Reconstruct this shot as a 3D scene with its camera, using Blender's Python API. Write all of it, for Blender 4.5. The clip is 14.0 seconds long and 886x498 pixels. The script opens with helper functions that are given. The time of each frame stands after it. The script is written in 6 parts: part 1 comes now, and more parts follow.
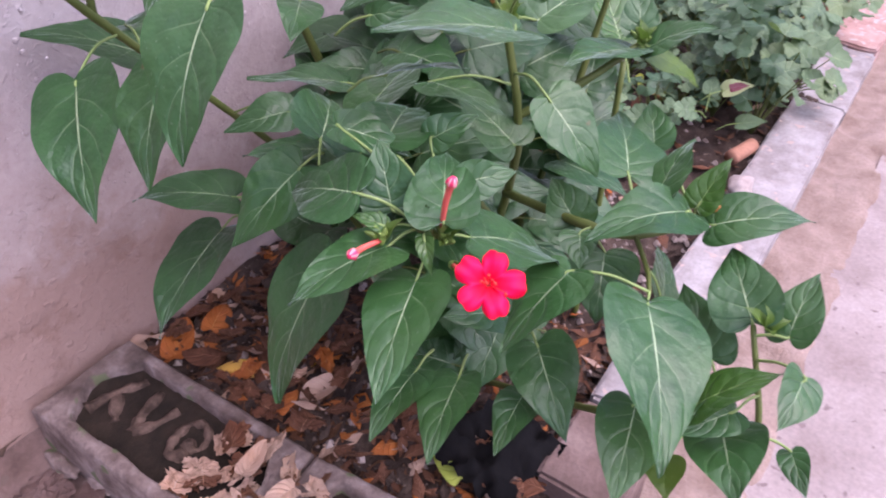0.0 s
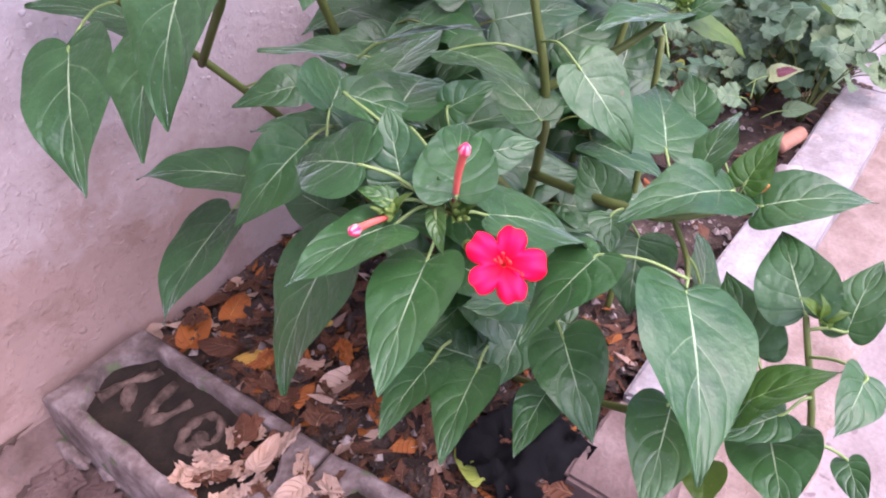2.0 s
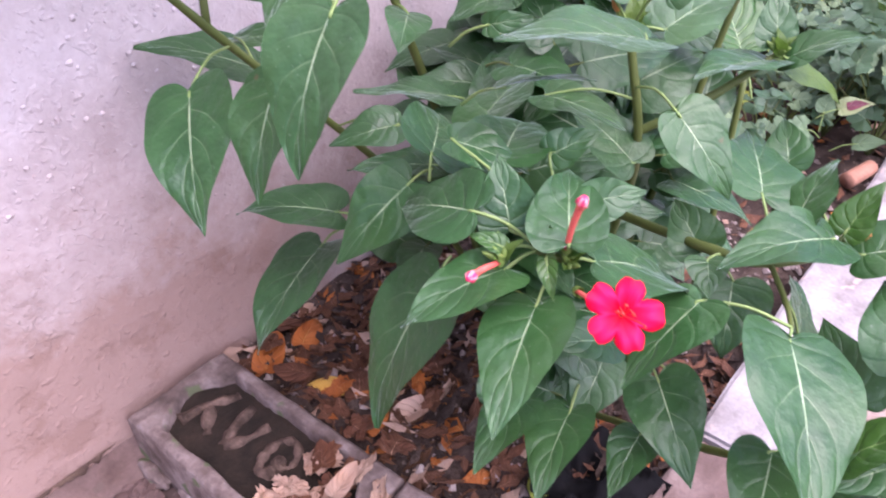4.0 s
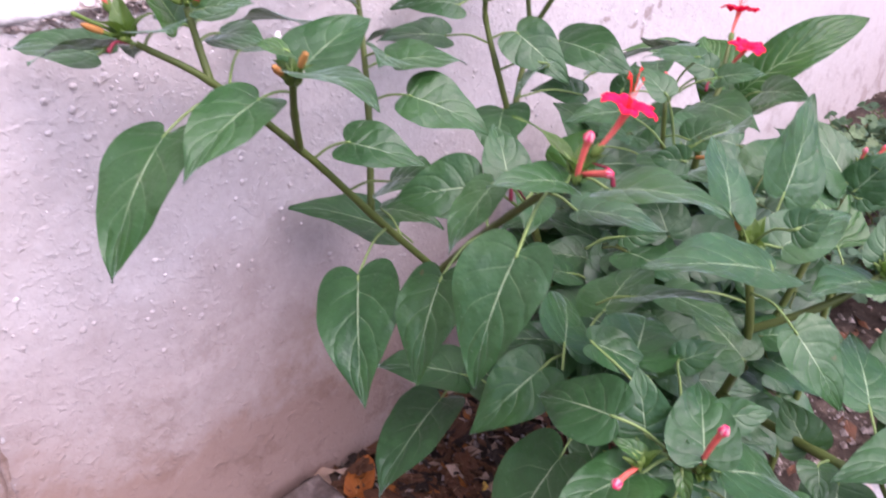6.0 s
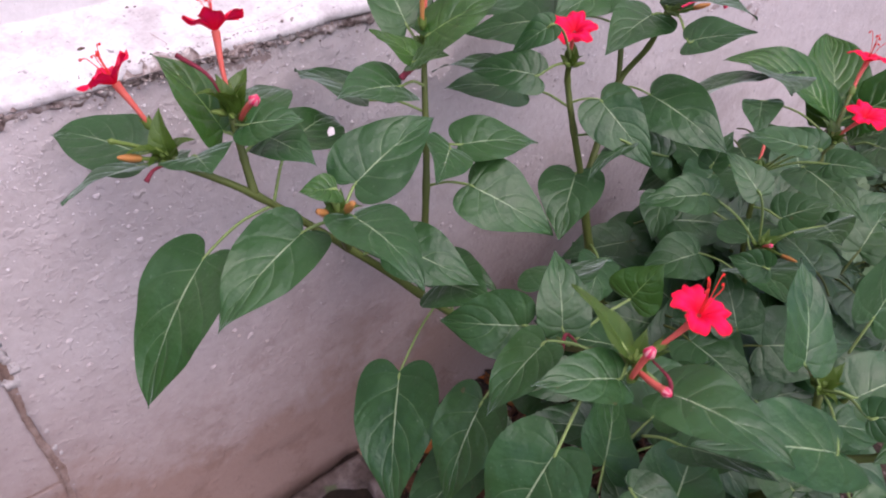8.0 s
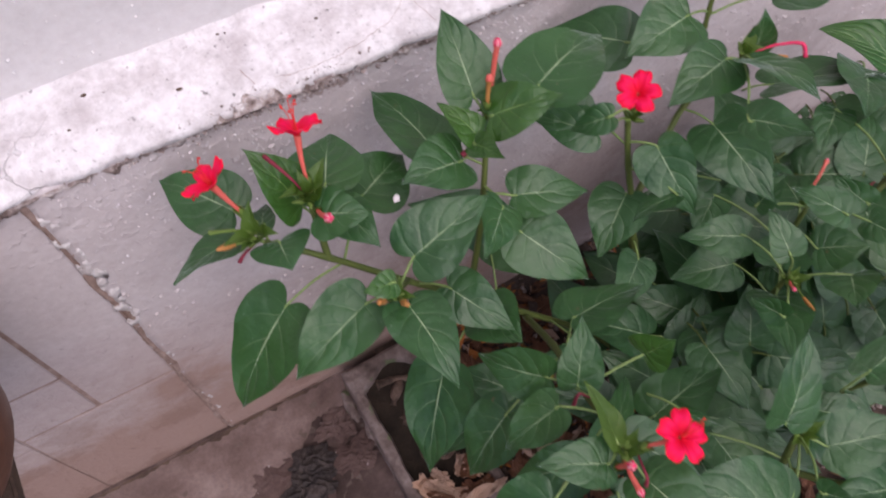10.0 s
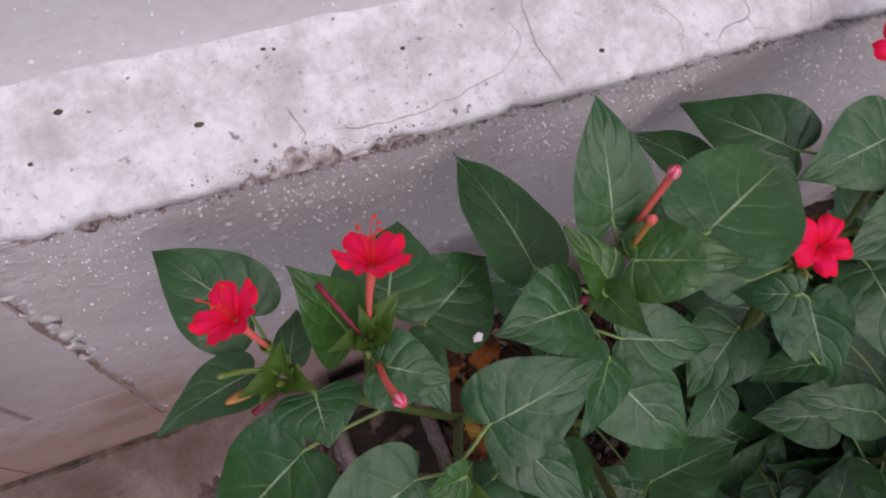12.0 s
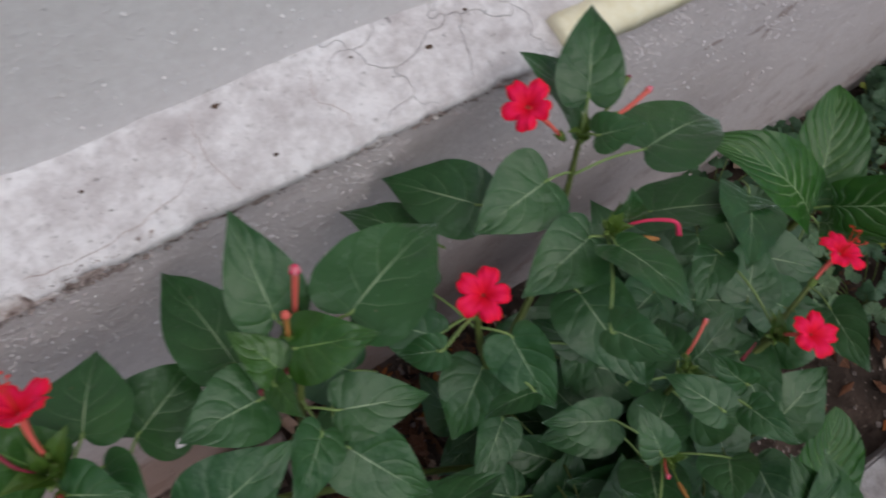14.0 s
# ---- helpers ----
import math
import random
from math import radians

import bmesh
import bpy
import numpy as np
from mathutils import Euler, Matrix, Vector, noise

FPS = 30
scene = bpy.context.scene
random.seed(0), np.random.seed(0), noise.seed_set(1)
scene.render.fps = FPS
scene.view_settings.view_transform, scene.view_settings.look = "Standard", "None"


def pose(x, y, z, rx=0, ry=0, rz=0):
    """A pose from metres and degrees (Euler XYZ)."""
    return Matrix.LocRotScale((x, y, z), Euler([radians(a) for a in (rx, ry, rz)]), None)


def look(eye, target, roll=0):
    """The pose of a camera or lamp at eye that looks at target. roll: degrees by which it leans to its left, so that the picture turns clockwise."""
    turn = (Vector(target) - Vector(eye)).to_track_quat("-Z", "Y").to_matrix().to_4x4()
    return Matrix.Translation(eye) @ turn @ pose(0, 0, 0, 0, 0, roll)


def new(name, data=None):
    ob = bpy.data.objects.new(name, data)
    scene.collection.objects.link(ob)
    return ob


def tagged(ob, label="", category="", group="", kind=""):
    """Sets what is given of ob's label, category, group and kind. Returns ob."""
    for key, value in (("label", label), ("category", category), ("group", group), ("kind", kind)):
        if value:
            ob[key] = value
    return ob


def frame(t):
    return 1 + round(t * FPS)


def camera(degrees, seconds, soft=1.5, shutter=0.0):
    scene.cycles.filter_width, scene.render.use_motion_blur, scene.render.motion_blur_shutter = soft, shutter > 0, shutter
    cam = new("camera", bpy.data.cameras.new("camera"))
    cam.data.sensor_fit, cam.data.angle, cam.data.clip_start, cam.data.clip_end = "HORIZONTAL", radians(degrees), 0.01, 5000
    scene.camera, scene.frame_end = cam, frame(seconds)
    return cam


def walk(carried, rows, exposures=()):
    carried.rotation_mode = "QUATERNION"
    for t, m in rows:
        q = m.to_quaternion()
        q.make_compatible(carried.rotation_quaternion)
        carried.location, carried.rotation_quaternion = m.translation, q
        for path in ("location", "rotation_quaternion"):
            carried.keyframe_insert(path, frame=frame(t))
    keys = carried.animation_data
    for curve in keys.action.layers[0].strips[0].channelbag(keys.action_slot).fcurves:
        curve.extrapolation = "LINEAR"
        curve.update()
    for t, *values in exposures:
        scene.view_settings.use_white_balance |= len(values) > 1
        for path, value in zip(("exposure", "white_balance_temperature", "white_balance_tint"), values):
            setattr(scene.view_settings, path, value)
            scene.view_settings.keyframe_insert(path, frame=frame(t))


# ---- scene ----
cam = camera(61.9, 14.0, 2.0, 0.5)
PATH = [
    (0, (0.002, -0.058, 0.662), (1.299, 0.797, -0.597), 1.9),
    (0.5, (0.022, -0.056, 0.639), (1.283, 0.864, -0.612), 0.1),
    (1, (0.033, -0.054, 0.636), (1.28, 0.854, -0.636), 0.2),
    (1.5, (0.028, -0.052, 0.638), (1.262, 0.875, -0.633), -0.0),
    (2, (0.029, -0.054, 0.63), (1.266, 0.878, -0.635), 0.2),
    (4.5, (-0.001, -0.015, 0.664), (1.193, 1.065, -0.523), -1.4),
    (5, (-0.008, -0.004, 0.695), (1.205, 1.118, -0.433), -1.0),
    (5.5, (-0.025, 0.006, 0.716), (1.212, 1.152, -0.36), 0.5),
    (6, (-0.044, 0.016, 0.734), (1.174, 1.215, -0.304), 1.1),
    (6.5, (-0.047, 0.03, 0.756), (1.155, 1.27, -0.252), 1.3),
    (7, (-0.023, 0.043, 0.78), (1.104, 1.328, -0.259), 0.6),
    (7.5, (0.012, 0.078, 0.807), (1.054, 1.313, -0.372), 1.8),
    (10, (0.116, 0.191, 1.025), (0.595, 0.996, -0.742), 1.8),
    (10.5, (0.12, 0.255, 1.02), (0.623, 1.005, -0.765), 6.3),
    (11, (0.129, 0.291, 0.986), (0.631, 0.953, -0.833), 12.4),
    (11.5, (0.132, 0.342, 0.961), (0.648, 0.92, -0.882), 20.5),
    (12, (0.128, 0.375, 0.949), (0.63, 0.94, -0.903), 22.0),
    (12.5, (0.123, 0.386, 0.945), (0.615, 0.935, -0.914), 23.6),
    (13, (0.152, 0.379, 0.971), (0.68, 0.927, -0.879), 22.8),
    (13.5, (0.21, 0.351, 1.023), (0.788, 0.963, -0.791), 15.6),
    (14, (0.263, 0.319, 1.015), (0.887, 0.927, -0.785), 14.4),
]
EXPOSURES = [
    (0.0, 1.36, 5950, 32), (0.5, 1.50, 5900, 34), (2.0, 1.72, 5900, 35), (4.5, 1.77, 5900, 30), (5.5, 1.57, 5950, 28), (6.5, 1.04, 6050, 28), (7.0, 0.81, 6050, 28), (7.5, 0.64, 6100, 27), (10.0, 0.24, 6250, 18), (11.0, 0.00, 6200, 18),
    (12.0, -0.20, 6150, 17), (12.5, -0.38, 6150, 14), (13.0, -0.47, 6150, 10), (13.5, -0.46, 6150, 6), (14.0, -0.44, 6100, 4),
]
walk(cam, [(t, look(eye, target, roll)) for t, eye, target, roll in PATH], EXPOSURES)
SKY, SUN, POT = 0.125, 1.85, (-0.141, 0.446, 0.490)

# ---- light ----
world = bpy.data.worlds.new("sky")
scene.world = world
world.use_nodes = True
wn = world.node_tree.nodes
sky = wn.new("ShaderNodeTexSky")
sky.sky_type, sky.sun_disc = "NISHITA", False
sky.sun_elevation, sky.sun_rotation = radians(61), radians(175)
sky.air_density, sky.dust_density = 1.0, 4.0
wn["Background"].inputs["Strength"].default_value = SKY
world.node_tree.links.new(sky.outputs["Color"], wn["Background"].inputs["Color"])
sun_data = bpy.data.lights.new("sun", "SUN")
sun_data.energy, sun_data.angle, sun_data.color = SUN, radians(85), (1.0, 0.97, 0.93)
sun = new("sun", sun_data)
sun.matrix_world = look((0.5, -1.7, 3.9), (0.3, 0.3, 0.3))


# ---- materials ----
def material(name):
    m = bpy.data.materials.new(name)
    m.use_nodes = True
    return m, m.node_tree.nodes, m.node_tree.links, m.node_tree.nodes["Principled BSDF"]


def ramp(nodes, links, src, stops):
    r = nodes.new("ShaderNodeValToRGB")
    while len(r.color_ramp.elements) < len(stops):
        r.color_ramp.elements.new(0.5)
    for e, (p, c) in zip(r.color_ramp.elements, stops):
        e.position, e.color = p, (*c, 1) if len(c) == 3 else c
    links.new(src, r.inputs[0])
    return r.outputs[0]


def tex_noise(nodes, links, scale, detail=4, rough=0.55, vec=None):
    n = nodes.new("ShaderNodeTexNoise")
    n.inputs["Scale"].default_value, n.inputs["Detail"].default_value, n.inputs["Roughness"].default_value = scale, detail, rough
    if vec is not None:
        links.new(vec, n.inputs["Vector"])
    return n.outputs[0]


def mix(nodes, links, fac, a, b, blend="MIX"):
    m = nodes.new("ShaderNodeMix")
    m.data_type, m.blend_type = "RGBA", blend
    for sock, val in ((m.inputs[0], fac), (m.inputs[6], a), (m.inputs[7], b)):
        if isinstance(val, (int, float)):
            sock.default_value = val
        elif isinstance(val, tuple):
            sock.default_value = (*val, 1)
        else:
            links.new(val, sock)
    return m.outputs[2]


def calc(nodes, links, op, a, b=None, c=None):
    m = nodes.new("ShaderNodeMath")
    m.operation = op
    for sock, val in zip(m.inputs, (a, b, c)):
        if val is None:
            continue
        if isinstance(val, (int, float)):
            sock.default_value = val
        else:
            links.new(val, sock)
    return m.outputs[0]


def bump(nodes, links, bsdf, height, strength, distance):
    b = nodes.new("ShaderNodeBump")
    b.inputs["Strength"].default_value, b.inputs["Distance"].default_value = strength, distance
    links.new(height, b.inputs["Height"])
    links.new(b.outputs[0], bsdf.inputs["Normal"])


def where(nodes):
    return nodes.new("ShaderNodeNewGeometry").outputs["Position"]


def rough_surface(name, stops, scale, fine, rough=0.85, bump_strength=0.5, bump_mm=2.0, spots=None, spot_scale=60.0, spot_at=0.66):
    """A mineral or earthy surface: broad tone, fine grain, dark or light spots and relief."""
    m, n, l, b = material(name)
    p = where(n)
    broad = tex_noise(n, l, scale, 6, 0.6, p)
    small = tex_noise(n, l, fine, 4, 0.65, p)
    col = ramp(n, l, broad, stops)
    col = mix(n, l, 0.35, col, ramp(n, l, small, [(0.3, (0.35, 0.35, 0.35)), (0.7, (0.75, 0.75, 0.75))]), "OVERLAY")
    if spots:
        s = tex_noise(n, l, spot_scale, 2, 0.5, p)
        col = mix(n, l, ramp(n, l, s, [(spot_at, (0, 0, 0)), (spot_at + 0.04, (1, 1, 1))]), col, spots)
    l.new(col, b.inputs["Base Color"])
    b.inputs["Roughness"].default_value = rough
    b.inputs["Specular IOR Level"].default_value = 0.25
    bump(n, l, b, calc(n, l, "ADD", small, calc(n, l, "MULTIPLY", broad, 1.5)), bump_strength, bump_mm / 1000)
    return m


def leaf_material(name, dark, light, vein, rough=0.42, side=4.6, ribs=0.05, spec=0.5, glow=0.14, sheen=0.0, bullate=1.0, broad=1.0):
    """A blade: midrib and arching side nerves sunk in it, puckered tissue between, mottled green, dust and scars."""
    m, n, l, b = material(name)
    uv = n.new("ShaderNodeUVMap")
    sep = n.new("ShaderNodeSeparateXYZ")
    l.new(uv.outputs[0], sep.inputs[0])
    u = calc(n, l, "ABSOLUTE", calc(n, l, "MULTIPLY_ADD", sep.outputs[0], 2.0, -1.0))
    half = calc(n, l, "GREATER_THAN", sep.outputs[0], 0.5)
    v = sep.outputs[1]
    rnd = n.new("ShaderNodeObjectInfo").outputs["Random"]
    p = where(n)
    # side nerves run from the midrib towards the tip, not quite opposite each other
    wob = calc(n, l, "MULTIPLY_ADD", tex_noise(n, l, 30, 2, 0.5, p), 0.13, -0.065)
    wob = calc(n, l, "ADD", wob, calc(n, l, "MULTIPLY", half, 0.05))
    run = calc(n, l, "SUBTRACT", calc(n, l, "ADD", v, wob), calc(n, l, "MULTIPLY", calc(n, l, "POWER", u, 0.9), 0.40))
    saw = calc(n, l, "PINGPONG", calc(n, l, "MULTIPLY", run, side), 0.5)
    # broad widens them; on the ribbed leaf they paint the ridges' sheen
    nerve = ramp(n, l, saw, [(0.0, (1, 1, 1)), (0.014 * broad, (0.45, 0.45, 0.45)), (0.034 * broad, (0, 0, 0))])
    nerve = calc(n, l, "MULTIPLY", nerve, ramp(n, l, u, [(0.12, (1, 1, 1)), (0.75, (0.0, 0.0, 0.0))]))
    rib_w = calc(n, l, "MULTIPLY_ADD", v, -0.019, 0.026)
    rib = calc(n, l, "LESS_THAN", u, rib_w)
    rib = calc(n, l, "MULTIPLY", rib, ramp(n, l, v, [(0.35, (1, 1, 1)), (0.98, (0.1, 0.1, 0.1))]))
    mott = tex_noise(n, l, 46, 6, 0.62, p)
    base = mix(n, l, ramp(n, l, mott, [(0.32, (0, 0, 0)), (0.68, (1, 1, 1))]), dark, light)
    base = mix(n, l, calc(n, l, "MULTIPLY", rnd, 0.4), base, (light[0] * 1.15, light[1] * 1.1, light[2]))
    base = mix(n, l, calc(n, l, "MULTIPLY", ramp(n, l, tex_noise(n, l, 9, 3, 0.6, p), [(0.5, (0, 0, 0)), (0.75, (1, 1, 1))]), 0.4), base, (light[0] * 1.7, light[1] * 1.25, light[2] * 0.8))
    # pale dust specks and a few brown scars
    dust = ramp(n, l, tex_noise(n, l, 420, 2, 0.5, p), [(0.69, (0, 0, 0)), (0.74, (1, 1, 1))])
    base = mix(n, l, calc(n, l, "MULTIPLY", dust, 0.12), base, (0.45, 0.48, 0.42))
    scar = ramp(n, l, tex_noise(n, l, 120, 2, 0.5, p), [(0.76, (0, 0, 0)), (0.79, (1, 1, 1))])
    base = mix(n, l, calc(n, l, "MULTIPLY", scar, 0.6), base, (0.10, 0.065, 0.03))
    col = mix(n, l, calc(n, l, "MULTIPLY", nerve, 0.42 * broad ** 0.5), base, vein)
    col = mix(n, l, calc(n, l, "MULTIPLY", rib, 0.85), col, vein)
    l.new(col, b.inputs["Base Color"])
    rr = calc(n, l, "MULTIPLY_ADD", mott, 0.30, rough - 0.13)
    l.new(rr, b.inputs["Roughness"])
    b.inputs["Specular IOR Level"].default_value = spec
    b.inputs["Sheen Weight"].default_value, b.inputs["Sheen Roughness"].default_value = sheen, 0.22
    b.inputs["Sheen Tint"].default_value = (0.86, 0.97, 0.97, 1)
    cell = n.new("ShaderNodeTexVoronoi")
    cell.feature = "SMOOTH_F1"
    cell.inputs["Scale"].default_value, cell.inputs["Smoothness"].default_value = 120, 0.6
    l.new(p, cell.inputs["Vector"])
    hgt = calc(n, l, "ADD", calc(n, l, "MULTIPLY", ramp(n, l, saw, [(0.0, (0, 0, 0)), (0.16, (0.8, 0.8, 0.8)), (0.5, (1, 1, 1))]), ribs * 5), calc(n, l, "MULTIPLY", cell.outputs[0], -0.5 * bullate))
    hgt = calc(n, l, "SUBTRACT", hgt, calc(n, l, "MULTIPLY", rib, 0.6))
    bump(n, l, b, calc(n, l, "ADD", hgt, calc(n, l, "MULTIPLY", tex_noise(n, l, 66, 3, 0.55, p), 2.6 * bullate)), 0.7, 0.0013)
    tr = n.new("ShaderNodeBsdfTranslucent")
    l.new(mix(n, l, 0.5, col, (0.20, 0.36, 0.05)), tr.inputs["Color"])
    ms = n.new("ShaderNodeMixShader")
    ms.inputs[0].default_value = glow
    l.new(b.outputs[0], ms.inputs[1]), l.new(tr.outputs[0], ms.inputs[2])
    l.new(ms.outputs[0], n["Material Output"].inputs["Surface"])
    return m


def soft_material(name, a, b_col, scale=90.0, rough=0.5, glow=0.2, spec=0.3, along=None):
    """Petals, stems and other soft tissue: two tones, slightly translucent; along gives a second tone along the part."""
    m, n, l, b = material(name)
    p = where(n)
    col = mix(n, l, tex_noise(n, l, scale, 3, 0.6, p), a, b_col)
    if along:
        uv = n.new("ShaderNodeUVMap")
        sep = n.new("ShaderNodeSeparateXYZ")
        l.new(uv.outputs[0], sep.inputs[0])
        col = mix(n, l, 0.75, col, ramp(n, l, sep.outputs[1], along))
    l.new(col, b.inputs["Base Color"])
    b.inputs["Roughness"].default_value = rough
    b.inputs["Specular IOR Level"].default_value = spec
    bump(n, l, b, tex_noise(n, l, scale * 4, 3, 0.6, p), 0.3, 0.0006)
    tr = n.new("ShaderNodeBsdfTranslucent")
    l.new(col, tr.inputs["Color"])
    ms = n.new("ShaderNodeMixShader")
    ms.inputs[0].default_value = glow
    l.new(b.outputs[0], ms.inputs[1]), l.new(tr.outputs[0], ms.inputs[2])
    l.new(ms.outputs[0], n["Material Output"].inputs["Surface"])
    return m


def plaster(name, tone, stain, bump_mm=1.2, scars=()):
    """Old limewashed plaster: cloudy tone, ragged splashed-earth stains deepened for shade, fine pimples."""
    m, n, l, b = material(name)
    p = where(n)
    cloud = tex_noise(n, l, 5, 6, 0.62, p)
    grain = tex_noise(n, l, 140, 4, 0.7, p)
    col = mix(n, l, cloud, tone, tuple(c * 0.86 for c in tone))
    col = mix(n, l, 0.16, col, ramp(n, l, grain, [(0.3, (0.25, 0.25, 0.25)), (0.7, (0.8, 0.8, 0.8))]), "OVERLAY")
    sep = n.new("ShaderNodeSeparateXYZ")
    l.new(p, sep.inputs[0])
    # splashed earth, its colour deepened for shade, reaches a ragged line above the ground
    edge = calc(n, l, "ADD", calc(n, l, "MULTIPLY", sep.outputs[2], 2.0), calc(n, l, "MULTIPLY", tex_noise(n, l, 6, 6, 0.7, p), -0.7))
    splash_shade = ramp(n, l, edge, [(-0.0, (1, 1, 1)), (0.12, (0.6, 0.6, 0.6)), (0.5, (0, 0, 0))])
    splash_shade = calc(n, l, "MULTIPLY", splash_shade, ramp(n, l, calc(n, l, "ADD", sep.outputs[0], calc(n, l, "MULTIPLY", cloud, 0.2)), [(0.45, (1, 1, 1)), (0.85, (0.3, 0.3, 0.3))]))
    col = mix(n, l, calc(n, l, "MULTIPLY", splash_shade, 0.8), col, stain)
    peel = ramp(n, l, tex_noise(n, l, 13, 7, 0.68, p), [(0.52, (0, 0, 0)), (0.60, (1, 1, 1))])
    low = ramp(n, l, sep.outputs[2], [(0.12, (1, 1, 1)), (0.42, (0.12, 0.12, 0.12))])
    peel = calc(n, l, "MULTIPLY", peel, low)
    col = mix(n, l, calc(n, l, "MULTIPLY", peel, 0.40), col, tuple(c * 0.72 for c in stain))
    dark = ramp(n, l, tex_noise(n, l, 75, 3, 0.6, p), [(0.69, (0, 0, 0)), (0.74, (1, 1, 1))])
    col = mix(n, l, calc(n, l, "MULTIPLY", dark, 0.35), col, tuple(c * 0.4 for c in stain))
    l.new(col, b.inputs["Base Color"])
    b.inputs["Roughness"].default_value = 0.8
    b.inputs["Specular IOR Level"].default_value = 0.3
    scarred, ragged = None, calc(n, l, "MULTIPLY_ADD", tex_noise(n, l, 65, 8, 0.75, p), 4.4, -2.2)
    for cx, cz, wx, wz in scars:
        dx, dz = (calc(n, l, "DIVIDE", calc(n, l, "SUBTRACT", sep.outputs[k], c), w) for k, c, w in ((0, cx, wx), (2, cz, wz)))
        far = calc(n, l, "ADD", calc(n, l, "SQRT", calc(n, l, "ADD", calc(n, l, "MULTIPLY", dx, dx), calc(n, l, "MULTIPLY", dz, dz))), ragged)
        hit = ramp(n, l, far, [(0.66, (1, 1, 1)), (0.95, (0, 0, 0))])
        scarred = hit if scarred is None else calc(n, l, "MAXIMUM", scarred, hit)
    if scarred is not None:
        col = mix(n, l, calc(n, l, "MULTIPLY", scarred, 0.62), col, (0.20, 0.125, 0.105))
        l.new(col, b.inputs["Base Color"])
    lumps = ramp(n, l, tex_noise(n, l, 95, 3, 0.5, p), [(0.56, (0, 0, 0)), (0.66, (1, 1, 1))])
    hgt = calc(n, l, "ADD", calc(n, l, "MULTIPLY", tex_noise(n, l, 28, 5, 0.6, p), 2.0), grain)
    hgt = calc(n, l, "ADD", hgt, calc(n, l, "MULTIPLY", lumps, 0.4))
    hgt = calc(n, l, "SUBTRACT", hgt, calc(n, l, "MULTIPLY", peel, 0.7))
    hgt = calc(n, l, "ADD", hgt, calc(n, l, "MULTIPLY", ramp(n, l, tex_noise(n, l, 190, 3, 0.6, p), [(0.55, (0, 0, 0)), (0.72, (1, 1, 1))]), 0.5))
    bump(n, l, b, hgt, 0.75, bump_mm / 1000)
    return m


def whitewash(name, tone, dirt):
    """Weathered white lime cap: grey stains, dark specks, hair cracks."""
    m, n, l, b = material(name)
    p = where(n)
    col = mix(n, l, tex_noise(n, l, 7, 6, 0.65, p), tone, tuple(c * 0.82 for c in tone))
    stain = ramp(n, l, tex_noise(n, l, 26, 8, 0.72, p), [(0.44, (0, 0, 0)), (0.68, (1, 1, 1))])
    col = mix(n, l, calc(n, l, "MULTIPLY", stain, 0.85), col, dirt)
    grainy = ramp(n, l, tex_noise(n, l, 75, 6, 0.7, p), [(0.42, (0, 0, 0)), (0.7, (1, 1, 1))])
    col = mix(n, l, calc(n, l, "MULTIPLY", grainy, 0.6), col, dirt)
    worn = ramp(n, l, tex_noise(n, l, 14, 5, 0.65, p), [(0.40, (0, 0, 0)), (0.6, (1, 1, 1))])
    speck = ramp(n, l, tex_noise(n, l, 240, 5, 0.75, p), [(0.57, (0, 0, 0)), (0.70, (1, 1, 1))])
    col = mix(n, l, calc(n, l, "MULTIPLY", calc(n, l, "MULTIPLY", speck, worn), 0.8), col, tuple(c * 0.45 for c in dirt))
    pits = ramp(n, l, tex_noise(n, l, 120, 4, 0.62, p), [(0.66, (0, 0, 0)), (0.69, (1, 1, 1))])
    pits = calc(n, l, "MULTIPLY", pits, ramp(n, l, tex_noise(n, l, 19, 3, 0.6, p), [(0.44, (0, 0, 0)), (0.58, (1, 1, 1))]))
    col = mix(n, l, calc(n, l, "MULTIPLY", pits, 0.75), col, tuple(c * 0.42 for c in dirt))
    flake = ramp(n, l, tex_noise(n, l, 48, 7, 0.72, p), [(0.545, (0, 0, 0)), (0.56, (1, 1, 1))])
    col = mix(n, l, calc(n, l, "MULTIPLY", flake, 0.13), col, dirt)
    crack = n.new("ShaderNodeTexVoronoi")
    crack.feature = "DISTANCE_TO_EDGE"
    crack.inputs["Scale"].default_value = 17
    warp = n.new("ShaderNodeVectorMath")
    warp.operation = "MULTIPLY_ADD"
    nz = n.new("ShaderNodeTexNoise")
    nz.inputs["Scale"].default_value = 30
    l.new(p, nz.inputs["Vector"])
    l.new(nz.outputs[1], warp.inputs[0])
    warp.inputs[1].default_value = (0.05, 0.05, 0.05)
    l.new(p, warp.inputs[2])
    l.new(warp.outputs[0], crack.inputs["Vector"])
    line = ramp(n, l, crack.outputs["Distance"], [(0.0, (1, 1, 1)), (0.012, (0, 0, 0))])
    patch = ramp(n, l, tex_noise(n, l, 6, 2, 0.5, p), [(0.5, (0, 0, 0)), (0.6, (1, 1, 1))])
    line = calc(n, l, "MULTIPLY", line, patch)
    col = mix(n, l, calc(n, l, "MULTIPLY", line, 0.22), col, tuple(c * 0.6 for c in dirt))
    l.new(col, b.inputs["Base Color"])
    b.inputs["Roughness"].default_value = 0.85
    b.inputs["Specular IOR Level"].default_value = 0.2
    hgt = calc(n, l, "SUBTRACT", calc(n, l, "ADD", tex_noise(n, l, 60, 5, 0.65, p), calc(n, l, "MULTIPLY", tex_noise(n, l, 260, 3, 0.6, p), 0.4)), calc(n, l, "ADD", calc(n, l, "MULTIPLY", line, 0.5), calc(n, l, "MULTIPLY", pits, 0.5)))
